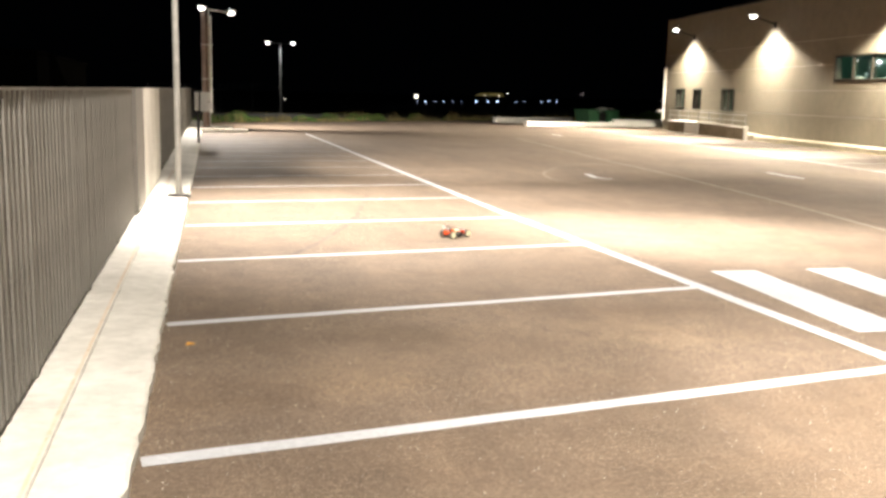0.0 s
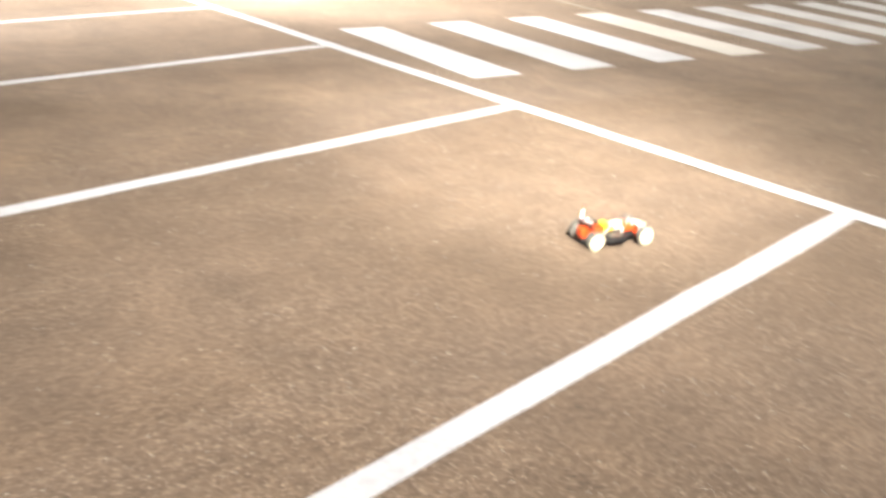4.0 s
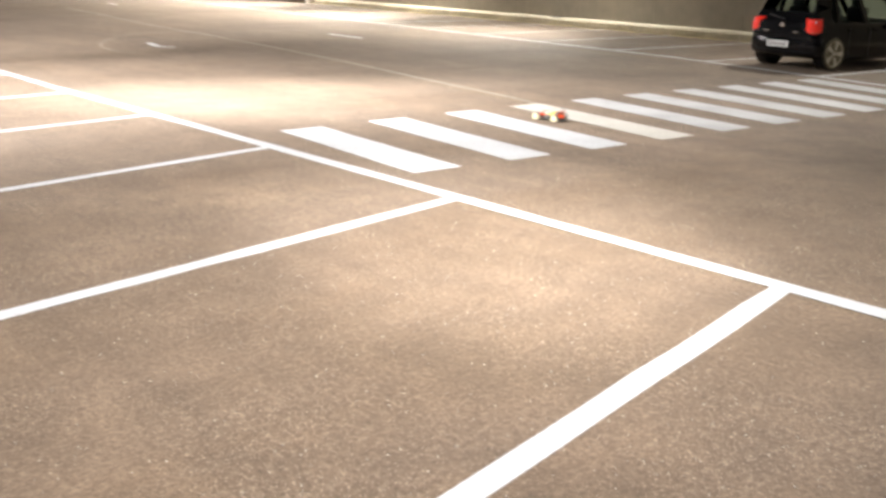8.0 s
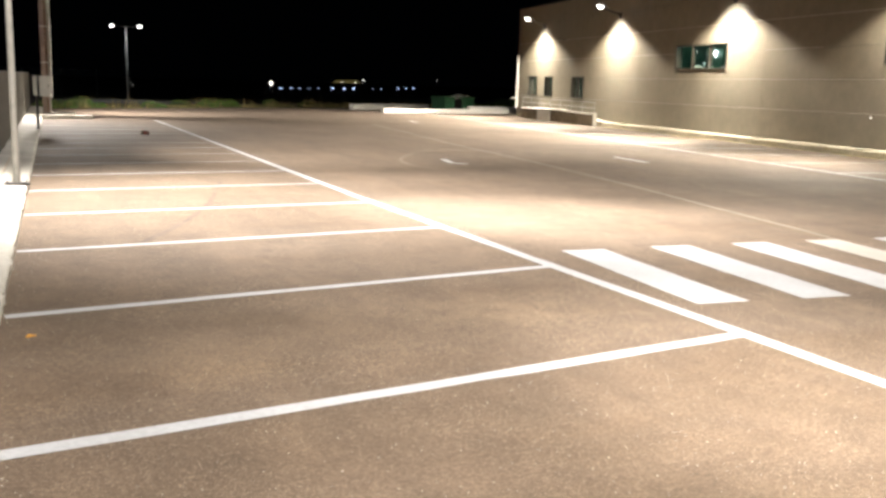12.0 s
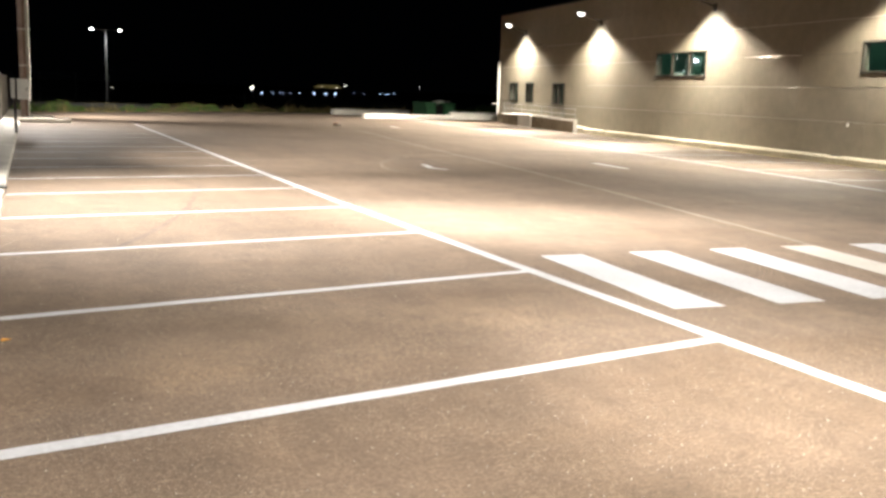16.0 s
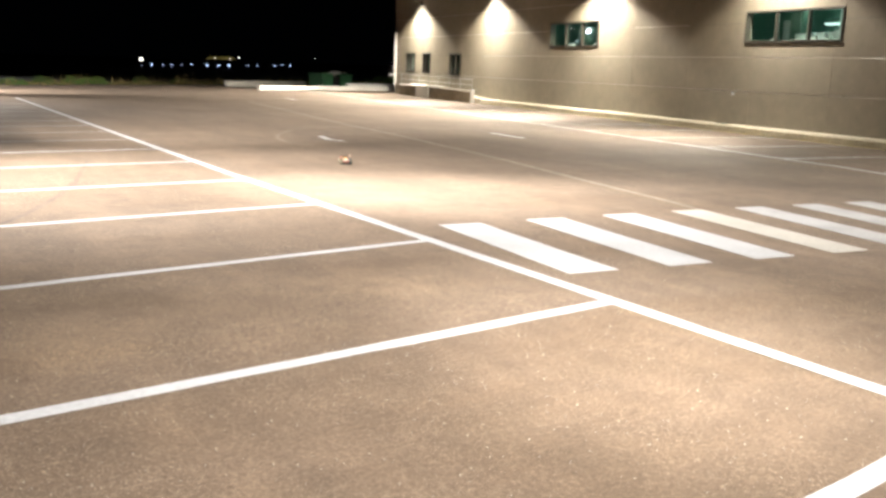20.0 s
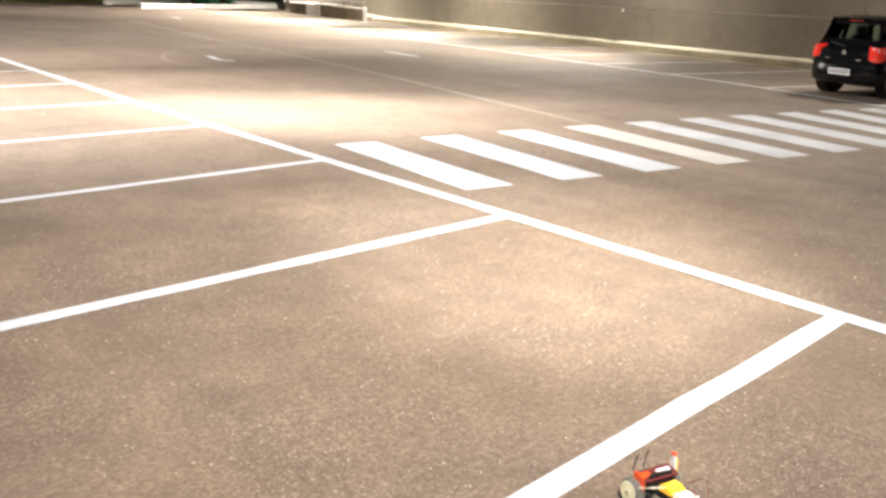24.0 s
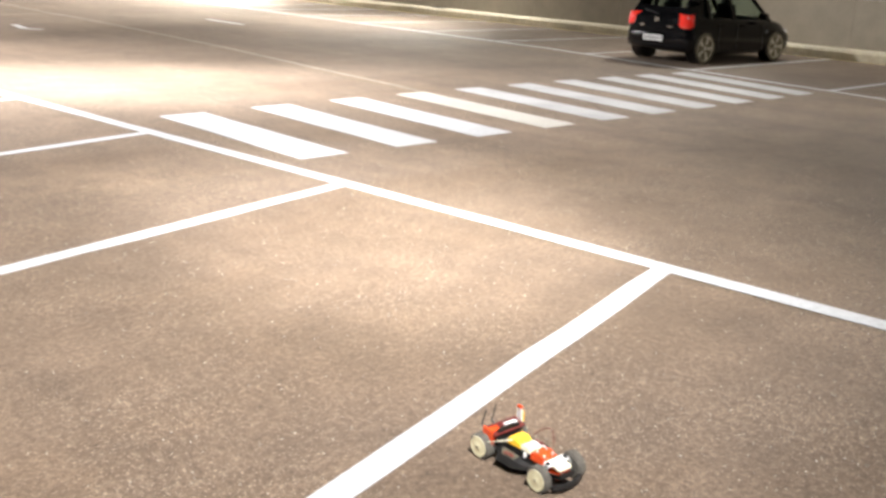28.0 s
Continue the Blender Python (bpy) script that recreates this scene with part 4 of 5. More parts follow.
def blade(bm, p, h, lean, w):
    a = random.uniform(0, 6.28)
    d = Vector((math.cos(a), math.sin(a), 0))
    s = Vector((-d.y, d.x, 0)) * w
    mid, tip = p + d * lean * 0.4 + Vector((0, 0, h * 0.6)), p + d * lean + Vector((0, 0, h))
    v = [bm.verts.new(x) for x in (p - s, p + s, mid + s * 0.7, mid - s * 0.7, tip)]
    bm.faces.new((v[0], v[1], v[2], v[3]))
    bm.faces.new((v[3], v[2], v[4]))


def verge_edge(x):
    return float(np.interp(x, [-6, -2.6, 6.5, 14.7, 34], [41, 43.0, 48.8, 53.6, 62]))


def verge(name, mat, label, count, low, high, depth, x0=-6.0, x1=34.0):
    bm = bmesh.new()
    for k in range(count):
        x = random.uniform(x0, x1)
        y = verge_edge(x) + abs(random.gauss(0, depth)) + 0.1
        if noise.noise(Vector((x * 0.35, y * 0.35, 3))) < 0.0:
            continue
        blade(bm, Vector((x, y, -0.06)), random.uniform(low, high), random.uniform(0.03, 0.2), random.uniform(0.008, 0.02))
    ob = new(name, bpy.data.meshes.new(name))
    bm.to_mesh(ob.data)
    bm.free()
    ob.data.materials.append(mat)
    return tagged(ob, label, "grass", kind="stuff")


verge("grass", GRASS, "short green grass along the far edge of the asphalt", 4800, 0.06, 0.22, 5.0)
verge("dry_grass", DRY_GRASS, "dry pale weeds along the far edge of the asphalt", 4200, 0.08, 0.32, 4.0)


bm = bmesh.new()
for k in range(90):
    x = random.uniform(-5, 26)
    c = Vector((x, verge_edge(x) + random.uniform(0.3, 2.5), -0.06))
    for j in range(random.randint(4, 10)):
        blade(bm, c + Vector((random.gauss(0, 0.12), random.gauss(0, 0.12), 0)), random.uniform(0.25, 0.75), random.uniform(0.05, 0.25), random.uniform(0.006, 0.016))
ob = new("tall_weeds", bpy.data.meshes.new("tall_weeds"))
bm.to_mesh(ob.data)
bm.free()
ob.data.materials.append(DRY_GRASS)
tagged(ob, "tall dry weed stalks on the far verge", "weeds", kind="stuff")


def shrub(x, y, r, h, label):
    s = thing("shrub", label, "shrub", pose(x, y, -0.06), group="verge shrubs")
    bm = bmesh.new()
    for k in range(5):
        a = k * 1.26 + random.uniform(-0.3, 0.3)
        rod(bm, (0, 0, 0), (math.cos(a) * r * 0.5, math.sin(a) * r * 0.5, h * 0.7), 0.02, 0.006, seg=5)
    part("stem", bm, RUST, s)
    bm = bmesh.new()
    for k in range(int(260 * r)):
        a, q = random.uniform(0, 6.28), r * math.sqrt(random.random())
        z = h * (0.15 + 0.85 * random.random() * math.sqrt(max(0.05, 1 - (q / r) ** 2)))
        p = Vector((q * math.cos(a), q * math.sin(a), z))
        m = Matrix.Translation(p) @ Euler((random.uniform(0, 6), random.uniform(0, 6), random.uniform(0, 6))).to_matrix().to_4x4()
        l = random.uniform(0.05, 0.11)
        v = [bm.verts.new(m @ Vector(c)) for c in ((-l * 0.4, 0, 0), (0, -l, 0.01), (l * 0.4, 0, 0), (0, l, 0.01))]
        bm.faces.new(v)
    part("leaves", bm, LEAF, s)
    return s


for x, y, r, h in ((-3.0, 44.2, 0.8, 0.42), (-2.2, 44.6, 0.8, 0.45), (-1.3, 45.2, 0.7, 0.66), (-0.5, 45.8, 0.5, 0.4), (2.5, 47.6, 0.7, 0.42), (5.7, 49.6, 0.6, 0.55), (6.9, 50.4, 0.8, 0.5), (4.4, 50.6, 0.6, 0.5), (7.6, 52.0, 0.5, 0.45), (10.6, 54.5, 0.5, 0.5), (13.2, 55.5, 0.45, 0.4)):
    shrub(x, y, r, h, "low leafy green shrub on the far verge")
for x, y, r, h in ((23.3, 50.6, 0.7, 0.55), (24.4, 50.9, 1.0, 0.75), (25.6, 51.2, 1.1, 0.95), (27.0, 52.0, 1.3, 1.0)):
    shrub(x, y, r, h, "broad green shrub beyond the corner of the building")


# ---- the town far away ----
def far_place(yaw, up, far=140.0):
    a = radians(yaw)
    return Vector((-4.5 - math.sin(a) * far, -4.85 + math.cos(a) * far, 1.6 + far * math.tan(radians(up))))


WHITE_FAR = glow("far_lamp_white", (0.55, 0.70, 1.0), 5)
WARM_FAR = glow("far_lamp_warm", (1.0, 0.92, 0.75), 6)
# this roof emits by itself, in place of floodlight falling on it
ROOF_FAR = glow("far_floodlit_roof", (0.85, 0.66, 0.14), 0.13)


def far_lamp(yaw, up, r, mat, label="distant lamp of the town beyond the fields"):
    p = far_place(yaw, up)
    t = thing("distant_lamp", label, "lamp", pose(p.x, p.y, -0.06), group="town lamps")
    bm = bmesh.new()
    rod(bm, (0, 0, 0), (0, 0, p.z + 0.06), 0.12, seg=6)
    part("pole", bm, DARK_METAL, t)
    bm = bmesh.new()
    bmesh.ops.create_icosphere(bm, subdivisions=2, radius=r * 0.75, matrix=Matrix.Translation((0, 0, p.z + 0.06)))
    part("bulb", bm, mat, t, "glowing bulb")


for yaw, r in ((-14.35, 0.13), (-14.9, 0.17), (-15.5, 0.10), (-16.0, 0.13), (-16.55, 0.09), (-17.1, 0.13), (-17.95, 0.19), (-18.65, 0.20), (-19.2, 0.20), (-19.8, 0.12), (-20.3, 0.09), (-20.85, 0.10), (-21.85, 0.14), (-22.3, 0.15), (-22.75, 0.14)):
    far_lamp(yaw, -0.47 + 0.023 * (-14.35 - yaw), r, WHITE_FAR)
far_lamp(-14.33, -0.16, 0.32, WARM_FAR, "large distant floodlight above the town lamps")
for yaw, up, r in ((-19.8, 0.10, 0.15), (-18.45, 0.0, 0.10), (-19.3, -0.02, 0.10), (-24.2, 0.17, 0.10), (-3.75, -0.72, 0.12), (-6.5, -0.46, 0.13)):
    far_lamp(yaw, up, r, WARM_FAR)
p = far_place(-18.75, 0.0, 150.0)
h = thing("distant_hall", "distant hall with a floodlit yellowish roof", "building", pose(p.x, p.y, -0.06, 0, 0, -18.75))
bm = bmesh.new()
box(bm, 0, 0, p.z / 2, 4.0, 3.0, p.z)
part("wall", bm, DARK_METAL, h)
bm = bmesh.new()
loft(bm, [[(x, y, p.z + z) for x, z in ((-2.3, 0), (2.3, 0), (1.6, 0.42), (-1.4, 0.36))] for y in (-1.6, 1.6)])
part("roof", bm, ROOF_FAR, h)


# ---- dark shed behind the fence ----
# near-black and without gloss: the missing light is put into the colour
SHED_UNLIT = textured("unlit_shed_paint", (0.0016, 0.0015, 0.0012), (0.0026, 0.0024, 0.002), 3, 1.0)
SHED_UNLIT.node_tree.nodes["Principled BSDF"].inputs["Specular IOR Level"].default_value = 0.0
s = thing("dark_shed", "dark unlit shed behind the slatted fence", "shed", pose(-11.75, 22.2, -0.06))
bm = bmesh.new()
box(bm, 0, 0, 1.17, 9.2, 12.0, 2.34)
part("wall", bm, SHED_UNLIT, s)
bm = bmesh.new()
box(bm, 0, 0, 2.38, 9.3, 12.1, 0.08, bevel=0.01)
part("roof", bm, SHED_UNLIT, s)
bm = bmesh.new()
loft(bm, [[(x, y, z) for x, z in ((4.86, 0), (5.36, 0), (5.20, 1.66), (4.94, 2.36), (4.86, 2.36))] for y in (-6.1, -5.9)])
part("side_wing_wall", bm, SHED_UNLIT, s, "sloping end wall")


# ---- parked car ----
CAR_BLACK = material("black_car_paint", (0.0035, 0.0035, 0.004), 0.16, 0.0, Specular_IOR_Level=0.32)
CAR_GLASS = material("car_glass", (0.50, 0.64, 0.58), 0.0, 0.0, Transmission_Weight=1.0, IOR=1.03)
TRIM = material("black_trim", (0.012, 0.012, 0.012), 0.55)
TYRE = textured("tyre_rubber", (0.105, 0.092, 0.064), (0.175, 0.155, 0.11), 20, 0.9)
ALLOY = textured("alloy_rim", (0.50, 0.46, 0.36), (0.64, 0.60, 0.48), 12, 0.45, metal=0.4)
RED_LENS = material("red_lens", (0.80, 0.035, 0.02), 0.12, 0.0, Coat_Weight=1.0)
RED_LENS.node_tree.nodes["Principled BSDF"].inputs["Emission Color"].default_value = (1, 0.06, 0.03, 1)
PLATE = material("number_plate", (0.62, 0.62, 0.60), 0.4)
INK = material("plate_ink", (0.05, 0.05, 0.06), 0.5)
CHROME = material("chrome_badge", (0.7, 0.7, 0.7), 0.15, 1.0)
HEADLAMP = material("headlamp_glass", (0.55, 0.57, 0.58), 0.08, 0.3)

# side outline: x along the car from tail to nose; lower sill, belt, half widths
BODY = [  # x, z_bottom, z_belt, half width low, half width belt
    (0.03, 0.38, 0.60, 0.58, 0.55), (0.055, 0.31, 0.84, 0.72, 0.66), (0.14, 0.24, 0.925, 0.785, 0.72), (0.34, 0.19, 0.935, 0.82, 0.75), (0.56, 0.175, 0.88, 0.828, 0.775), (0.80, 0.165, 0.855, 0.83, 0.785),
    (1.40, 0.16, 0.845, 0.832, 0.785), (2.10, 0.16, 0.83, 0.832, 0.778), (2.65, 0.16, 0.815, 0.83, 0.77), (3.05, 0.17, 0.79, 0.828, 0.75), (3.35, 0.18, 0.74, 0.80, 0.69), (3.58, 0.21, 0.67, 0.73, 0.60), (3.72, 0.27, 0.58, 0.62, 0.49), (3.78, 0.36, 0.50, 0.50, 0.38)]
REAR_AXLE, FRONT_AXLE = 0.60, 2.98


def car_wheel(parent, x, y):
    side = 1 if y > 0 else -1
    w = thing("wheel", "", "")
    w.parent = parent
    w.matrix_basis = pose(x, y, 0.300, -90 * side, 0, 0)
    bm = bmesh.new()
    lathe(bm, [(0.22, -0.09), (0.27, -0.095), (0.296, -0.07), (0.300, 0.0), (0.296, 0.07), (0.27, 0.095), (0.228, 0.09)], seg=36)
    part("tyre", bm, TYRE, w, smooth=True)
    bm = bmesh.new()
    lathe(bm, [(0.215, -0.08), (0.228, 0.085), (0.236, 0.099), (0.222, 0.099), (0.212, 0.06), (0.205, 0.04)], seg=36)
    lathe(bm, [(0.055, 0.03), (0.055, 0.085), (0.035, 0.095)], seg=16)
    for k in range(5):
        m = pose(0, 0, 0, 0, 0, 72 * k)
        loft(bm, [[m @ Vector((r, -w, 0.060)), m @ Vector((r, w, 0.060)), m @ Vector((r, w * 0.8, z)), m @ Vector((r, -w * 0.8, z))] for r, w, z in ((0.03, 0.030, 0.088), (0.10, 0.033, 0.092), (0.17, 0.045, 0.094), (0.219, 0.060, 0.096))])
    part("rim", bm, ALLOY, w, "pale five-spoke alloy rim", True)
    # dark disc across the rim stands for the shade between the spokes
    bm = bmesh.new()
    lathe(bm, [(0.203, 0.044), (0.203, 0.050)], seg=24)
    part("hub_shade", bm, DARK_METAL, w)
    return w


def parked_car():
    c = thing("parked_car", "black five-door hatchback parked facing the wall", "car")
    # body shell
    bm = bmesh.new()
    rings = []
    for x, zb, zt, wl, wb in BODY:
        half = [(0, zb), (wl * 0.86, zb), (wl * 0.97, zb + 0.06), (wl, zb + (zt - zb) * 0.35), (wl * 0.995, zb + (zt - zb) * 0.62), (wb, zt - 0.05), (wb - 0.05, zt), (0, zt + 0.02)]
        ring = [(x, w, z) for w, z in half] + [(x, -w, z) for w, z in half[-2:0:-1]]
        rings.append(ring)
    loft(bm, rings)
    bmesh.ops.subdivide_edges(bm, edges=bm.edges[:], cuts=1, smooth=0.35, use_grid_fill=True)
    part("body", bm, CAR_BLACK, c, "glossy black body", True)
    # wheel-arch shadows
    for x in (REAR_AXLE, FRONT_AXLE):
        for y in (-1, 1):
            bm = bmesh.new()
            rod(bm, (x, y * 0.60, 0.31), (x, y * 0.834, 0.31), 0.320, seg=32)
            part("wheel_arch", bm, CAR_BLACK, c, "black wheel arch")
            car_wheel(c, x, y * 0.758)
    # glasshouse: roof with pillars in black, glass let in a little
    bm = bmesh.new()
    loft(bm, [[(x, w, z) for w, z in ((hw, zt), (hw + (0.76 - hw) * 0.35, zt - 0.05), (-(hw + (0.76 - hw) * 0.35), zt - 0.05), (-hw, zt))] for x, zt, hw in ((0.30, 1.36, 0.53), (0.42, 1.425, 0.55), (0.8, 1.465, 0.56), (1.3, 1.475, 0.565), (1.8, 1.45, 0.56), (2.08, 1.39, 0.55))])
    part("roof", bm, CAR_BLACK, c, "", True)
    bm = bmesh.new()
    loft(bm, [[(x, w, z) for x, w in ((x0, -w0), (x1, -w1), (x1, w1), (x0, w0))] for z, x0, x1, w0, w1 in ((0.80, 0.15, 2.84, 0.752, 0.715), (1.12, 0.22, 2.47, 0.665, 0.645), (1.41, 0.34, 2.08, 0.56, 0.545))])
    part("glasshouse", bm, CAR_GLASS, c, "dark tinted glass", True)
    # pillars
    for sgn in (-1, 1):
        for (xa, wa), (xb, wb), t in (((0.36, 0.762), (0.47, 0.568), 0.20), ((0.78, 0.762), (0.74, 0.570), 0.05), ((1.62, 0.752), (1.42, 0.572), 0.06), ((2.84, 0.727), (2.08, 0.556), 0.06)):
            bm = bmesh.new()
            loft(bm, [[(x - t, sgn * w, z), (x + t, sgn * w, z), (x + t, sgn * (w - 0.05), z), (x - t, sgn * (w - 0.05), z)] for x, w, z in ((xa, wa, 0.80), (xb, wb, 1.42))])
            part("pillar", bm, CAR_BLACK, c)
        # door seams, handles, mirror, rubbing strip
        for x in (1.02, 1.62, 2.50):
            bm = bmesh.new()
            box(bm, x, sgn * 0.830, 0.50, 0.008, 0.006, 0.50)
            part("door_seam", bm, TRIM, c)
        for x in (1.10, 1.80):
            bm = bmesh.new()
            box(bm, x, sgn * 0.818, 0.72, 0.17, 0.03, 0.03, bevel=0.008)
            part("door_handle", bm, CAR_BLACK, c)
        bm = bmesh.new()
        box(bm, 2.40, sgn * 0.86, 0.90, 0.13, 0.19, 0.13, bevel=0.035)
        part("mirror", bm, CAR_BLACK, c, smooth=True)
        # tail lamp wrapped round the corner
        plan = ((0.032, 0.585), (0.022, 0.64), (0.030, 0.70), (0.052, 0.752), (0.100, 0.796), (0.150, 0.823), (0.190, 0.834))
        bm = bmesh.new()
        loft(bm, [[(x, sgn * y, 0.665 + 0.05 * (abs(k - 3) / 3) ** 2), (x - 0.004, sgn * (y + 0.004), 0.79), (x + 0.022, sgn * (y - 0.018), 0.925 - 0.07 * (abs(k - 3) / 3) ** 2), (x + 0.10, sgn * (y - 0.10), 0.93), (x + 0.10, sgn * (y - 0.10), 0.67)] for k, (x, y) in enumerate(plan)])
        lens = part("tail_lamp", bm, RED_LENS, c, "red tail lamp", True)
        # pale beads stand for the white glints on the red lens
        for x, y, z, r in ((0.075, 0.762, 0.86, 0.034), (0.130, 0.806, 0.80, 0.030)):
            bm = bmesh.new()
            bmesh.ops.create_uvsphere(bm, u_segments=12, v_segments=8, radius=r, matrix=Matrix.Translation((x + 0.012, sgn * (y - 0.014), z)) @ Matrix.Diagonal((0.5, 0.7, 1, 1)))
            part("lens_glint", bm, HEADLAMP, lens, "pale bead drawn for a glint on the lens", True)
        bm = bmesh.new()
        bmesh.ops.create_uvsphere(bm, u_segments=14, v_segments=8, radius=0.10, matrix=Matrix.Translation((3.52, sgn * 0.60, 0.575)) @ Matrix.Diagonal((1.0, 1, 0.75, 1)))
        part("headlamp", bm, HEADLAMP, c, "clear headlamp", True)
        bm = bmesh.new()
        bmesh.ops.create_uvsphere(bm, u_segments=10, v_segments=6, radius=0.03, matrix=Matrix.Translation((2.62, sgn * 0.826, 0.60)))
        part("side_repeater", bm, HEADLAMP, c)
    bm = bmesh.new()
    loft(bm, [[(x, w, z), (x, -w, z), (x + 0.03, -w, z), (x + 0.03, w, z)] for x, w, z in ((0.125, 0.745, 0.86), (0.150, 0.705, 0.97), (0.176, 0.672, 1.05))])
    part("tailgate", bm, CAR_BLACK, c, "", True)
    # tail: bumper, plate, badge, wiper, spoiler
    bm = bmesh.new()
    loft(bm, [[(x, y, z) for x, z in ((xo + 0.03, 0.27), (xo, 0.34), (xo - 0.012, 0.46), (xo + 0.006, 0.555), (xo + 0.05, 0.575), (xo + 0.14, 0.575), (xo + 0.14, 0.27))] for y, xo in ((-0.835, 0.26), (-0.80, 0.13), (-0.70, 0.045), (-0.52, 0.010), (0.0, -0.005), (0.52, 0.010), (0.70, 0.045), (0.80, 0.13), (0.835, 0.26))])
    bump = part("rear_bumper", bm, CAR_BLACK, c, "", True)
    bm = bmesh.new()
    box(bm, -0.026, 0.0, 0.455, 0.015, 0.50, 0.11, bevel=0.003)
    plate = part("number_plate", bm, PLATE, c, "pale number plate")
    bm = bmesh.new()
    for k in range(7):
        box(bm, -0.0350, -0.19 + 0.063 * k, 0.455, 0.003, 0.034, 0.06)
    part("plate_bars", bm, INK, plate)
    bm = bmesh.new()
    rod(bm, (0.045, 0, 0.79), (0.075, 0, 0.79), 0.05, seg=20)
    part("badge", bm, CHROME, c, "round chrome badge")
    for y in (0.36, -0.36):
        bm = bmesh.new()
        box(bm, 0.034, y, 0.68, 0.02, 0.13, 0.02)
        part("lettering_bar", bm, CHROME, c)
    bm = bmesh.new()
    rod(bm, (0.10, 0.0, 0.90), (0.15, 0.42, 0.97), 0.010, seg=6)
    part("rear_wiper", bm, TRIM, c)
    bm = bmesh.new()
    box(bm, 0.28, 0, 1.405, 0.20, 1.0, 0.035, bevel=0.01)
    part("spoiler", bm, CAR_BLACK, c)
    bm = bmesh.new()
    box(bm, 0.27, 0.0, 1.375, 0.06, 0.28, 0.02)
    part("brake_lamp", bm, RED_LENS, c, "narrow high brake lamp")
    bm = bmesh.new()
    rod(bm, (0.55, 0, 1.45), (0.40, 0, 1.66), 0.006, 0.003, seg=5)
    part("aerial", bm, TRIM, c)
    for x in (0.95, 1.75):
        for y in (-0.36, 0.36):
            bm = bmesh.new()
            box(bm, x, y, 0.90, 0.14, 0.44, 0.42, m=None, bevel=0.05)
            box(bm, x - 0.04, y, 1.19, 0.08, 0.24, 0.16, bevel=0.03)
            part("car_seat", bm, TRIM, c, "dark seat")
    bm = bmesh.new()
    box(bm, 2.45, 0, 0.80, 0.4, 1.3, 0.14, bevel=0.03)
    part("dashboard", bm, TRIM, c)
    bm = bmesh.new()
    box(bm, 1.95, 0, 0.24, 3.0, 1.45, 0.06)
    part("underbody", bm, TRIM, c)
    return c


car = parked_car()
car.matrix_basis = pose(10.76, 3.63, 0, 0, 0, -11.3) @ Matrix.Diagonal((0.88, 0.87, 0.91, 1))

# ---- the model buggy ----
BUGGY_RED = textured("buggy_orange_red", (0.55, 0.050, 0.010), (0.76, 0.105, 0.02), 60, 0.3, coarse=0.2, coarse_scale=12)
BUGGY_YELLOW = textured("buggy_yellow", (0.80, 0.42, 0.02), (0.88, 0.55, 0.04), 60, 0.3)
BUGGY_CREAM = textured("buggy_cream", (0.62, 0.58, 0.42), (0.74, 0.70, 0.54), 60, 0.4)
BUGGY_WHITE = textured("buggy_white", (0.52, 0.52, 0.51), (0.68, 0.68, 0.67), 50, 0.35)
BUGGY_MAROON = textured("buggy_maroon", (0.060, 0.010, 0.009), (0.120, 0.022, 0.018), 50, 0.4)
BUGGY_OLIVE = textured("buggy_olive", (0.10, 0.095, 0.065), (0.17, 0.16, 0.115), 50, 0.55)
BUGGY_BLACK = textured("buggy_black_plastic", (0.006, 0.006, 0.006), (0.016, 0.015, 0.014), 60, 0.5)
BUGGY_TYRE = textured("buggy_tyre", (0.075, 0.069, 0.058), (0.135, 0.124, 0.104), 70, 0.9, bump=0.8, bump_scale=160)
RIM_CREAM = textured("buggy_rim", (0.62, 0.57, 0.36), (0.74, 0.70, 0.48), 40, 0.4)


def buggy_wheel(parent, x, y, width):
    side = 1 if y > 0 else -1
    w = thing("wheel", "", "")
    w.parent = parent
    w.matrix_basis = pose(x, y, 0.043, -90 * side, 0, 0)
    h = width / 2
    bm = bmesh.new()
    lathe(bm, [(0.027, -h), (0.036, -h), (0.042, -h * 0.7), (0.043, 0), (0.042, h * 0.7), (0.036, h), (0.027, h)], seg=24)
    part("tyre", bm, BUGGY_TYRE, w, smooth=True)
    bm = bmesh.new()
    for k in range(24):
        a = 2 * math.pi * k / 24
        for j in (-0.55, 0.0, 0.55):
            box(bm, 0.0435, 0, j * h, 0.004, 0.006, 0.007, m=pose(0, 0, 0, 0, 0, math.degrees(a) + (7 if j == 0 else 0)))
    part("tread", bm, BUGGY_TYRE, w)
    bm = bmesh.new()
    lathe(bm, [(0.026, -h * 0.9), (0.034, h * 0.85), (0.0365, h * 1.0), (0.0355, h * 1.06), (0.030, h * 1.02), (0.008, h * 1.06), (0.005, h * 1.12)], seg=24)
    part("rim", bm, RIM_CREAM, w, "cream dish rim", True)
    bm = bmesh.new()
    lathe(bm, [(0.0035, h * 1.0), (0.0035, h * 1.2)], seg=6)
    part("wheel_nut", bm, DARK_METAL, w)
    return w


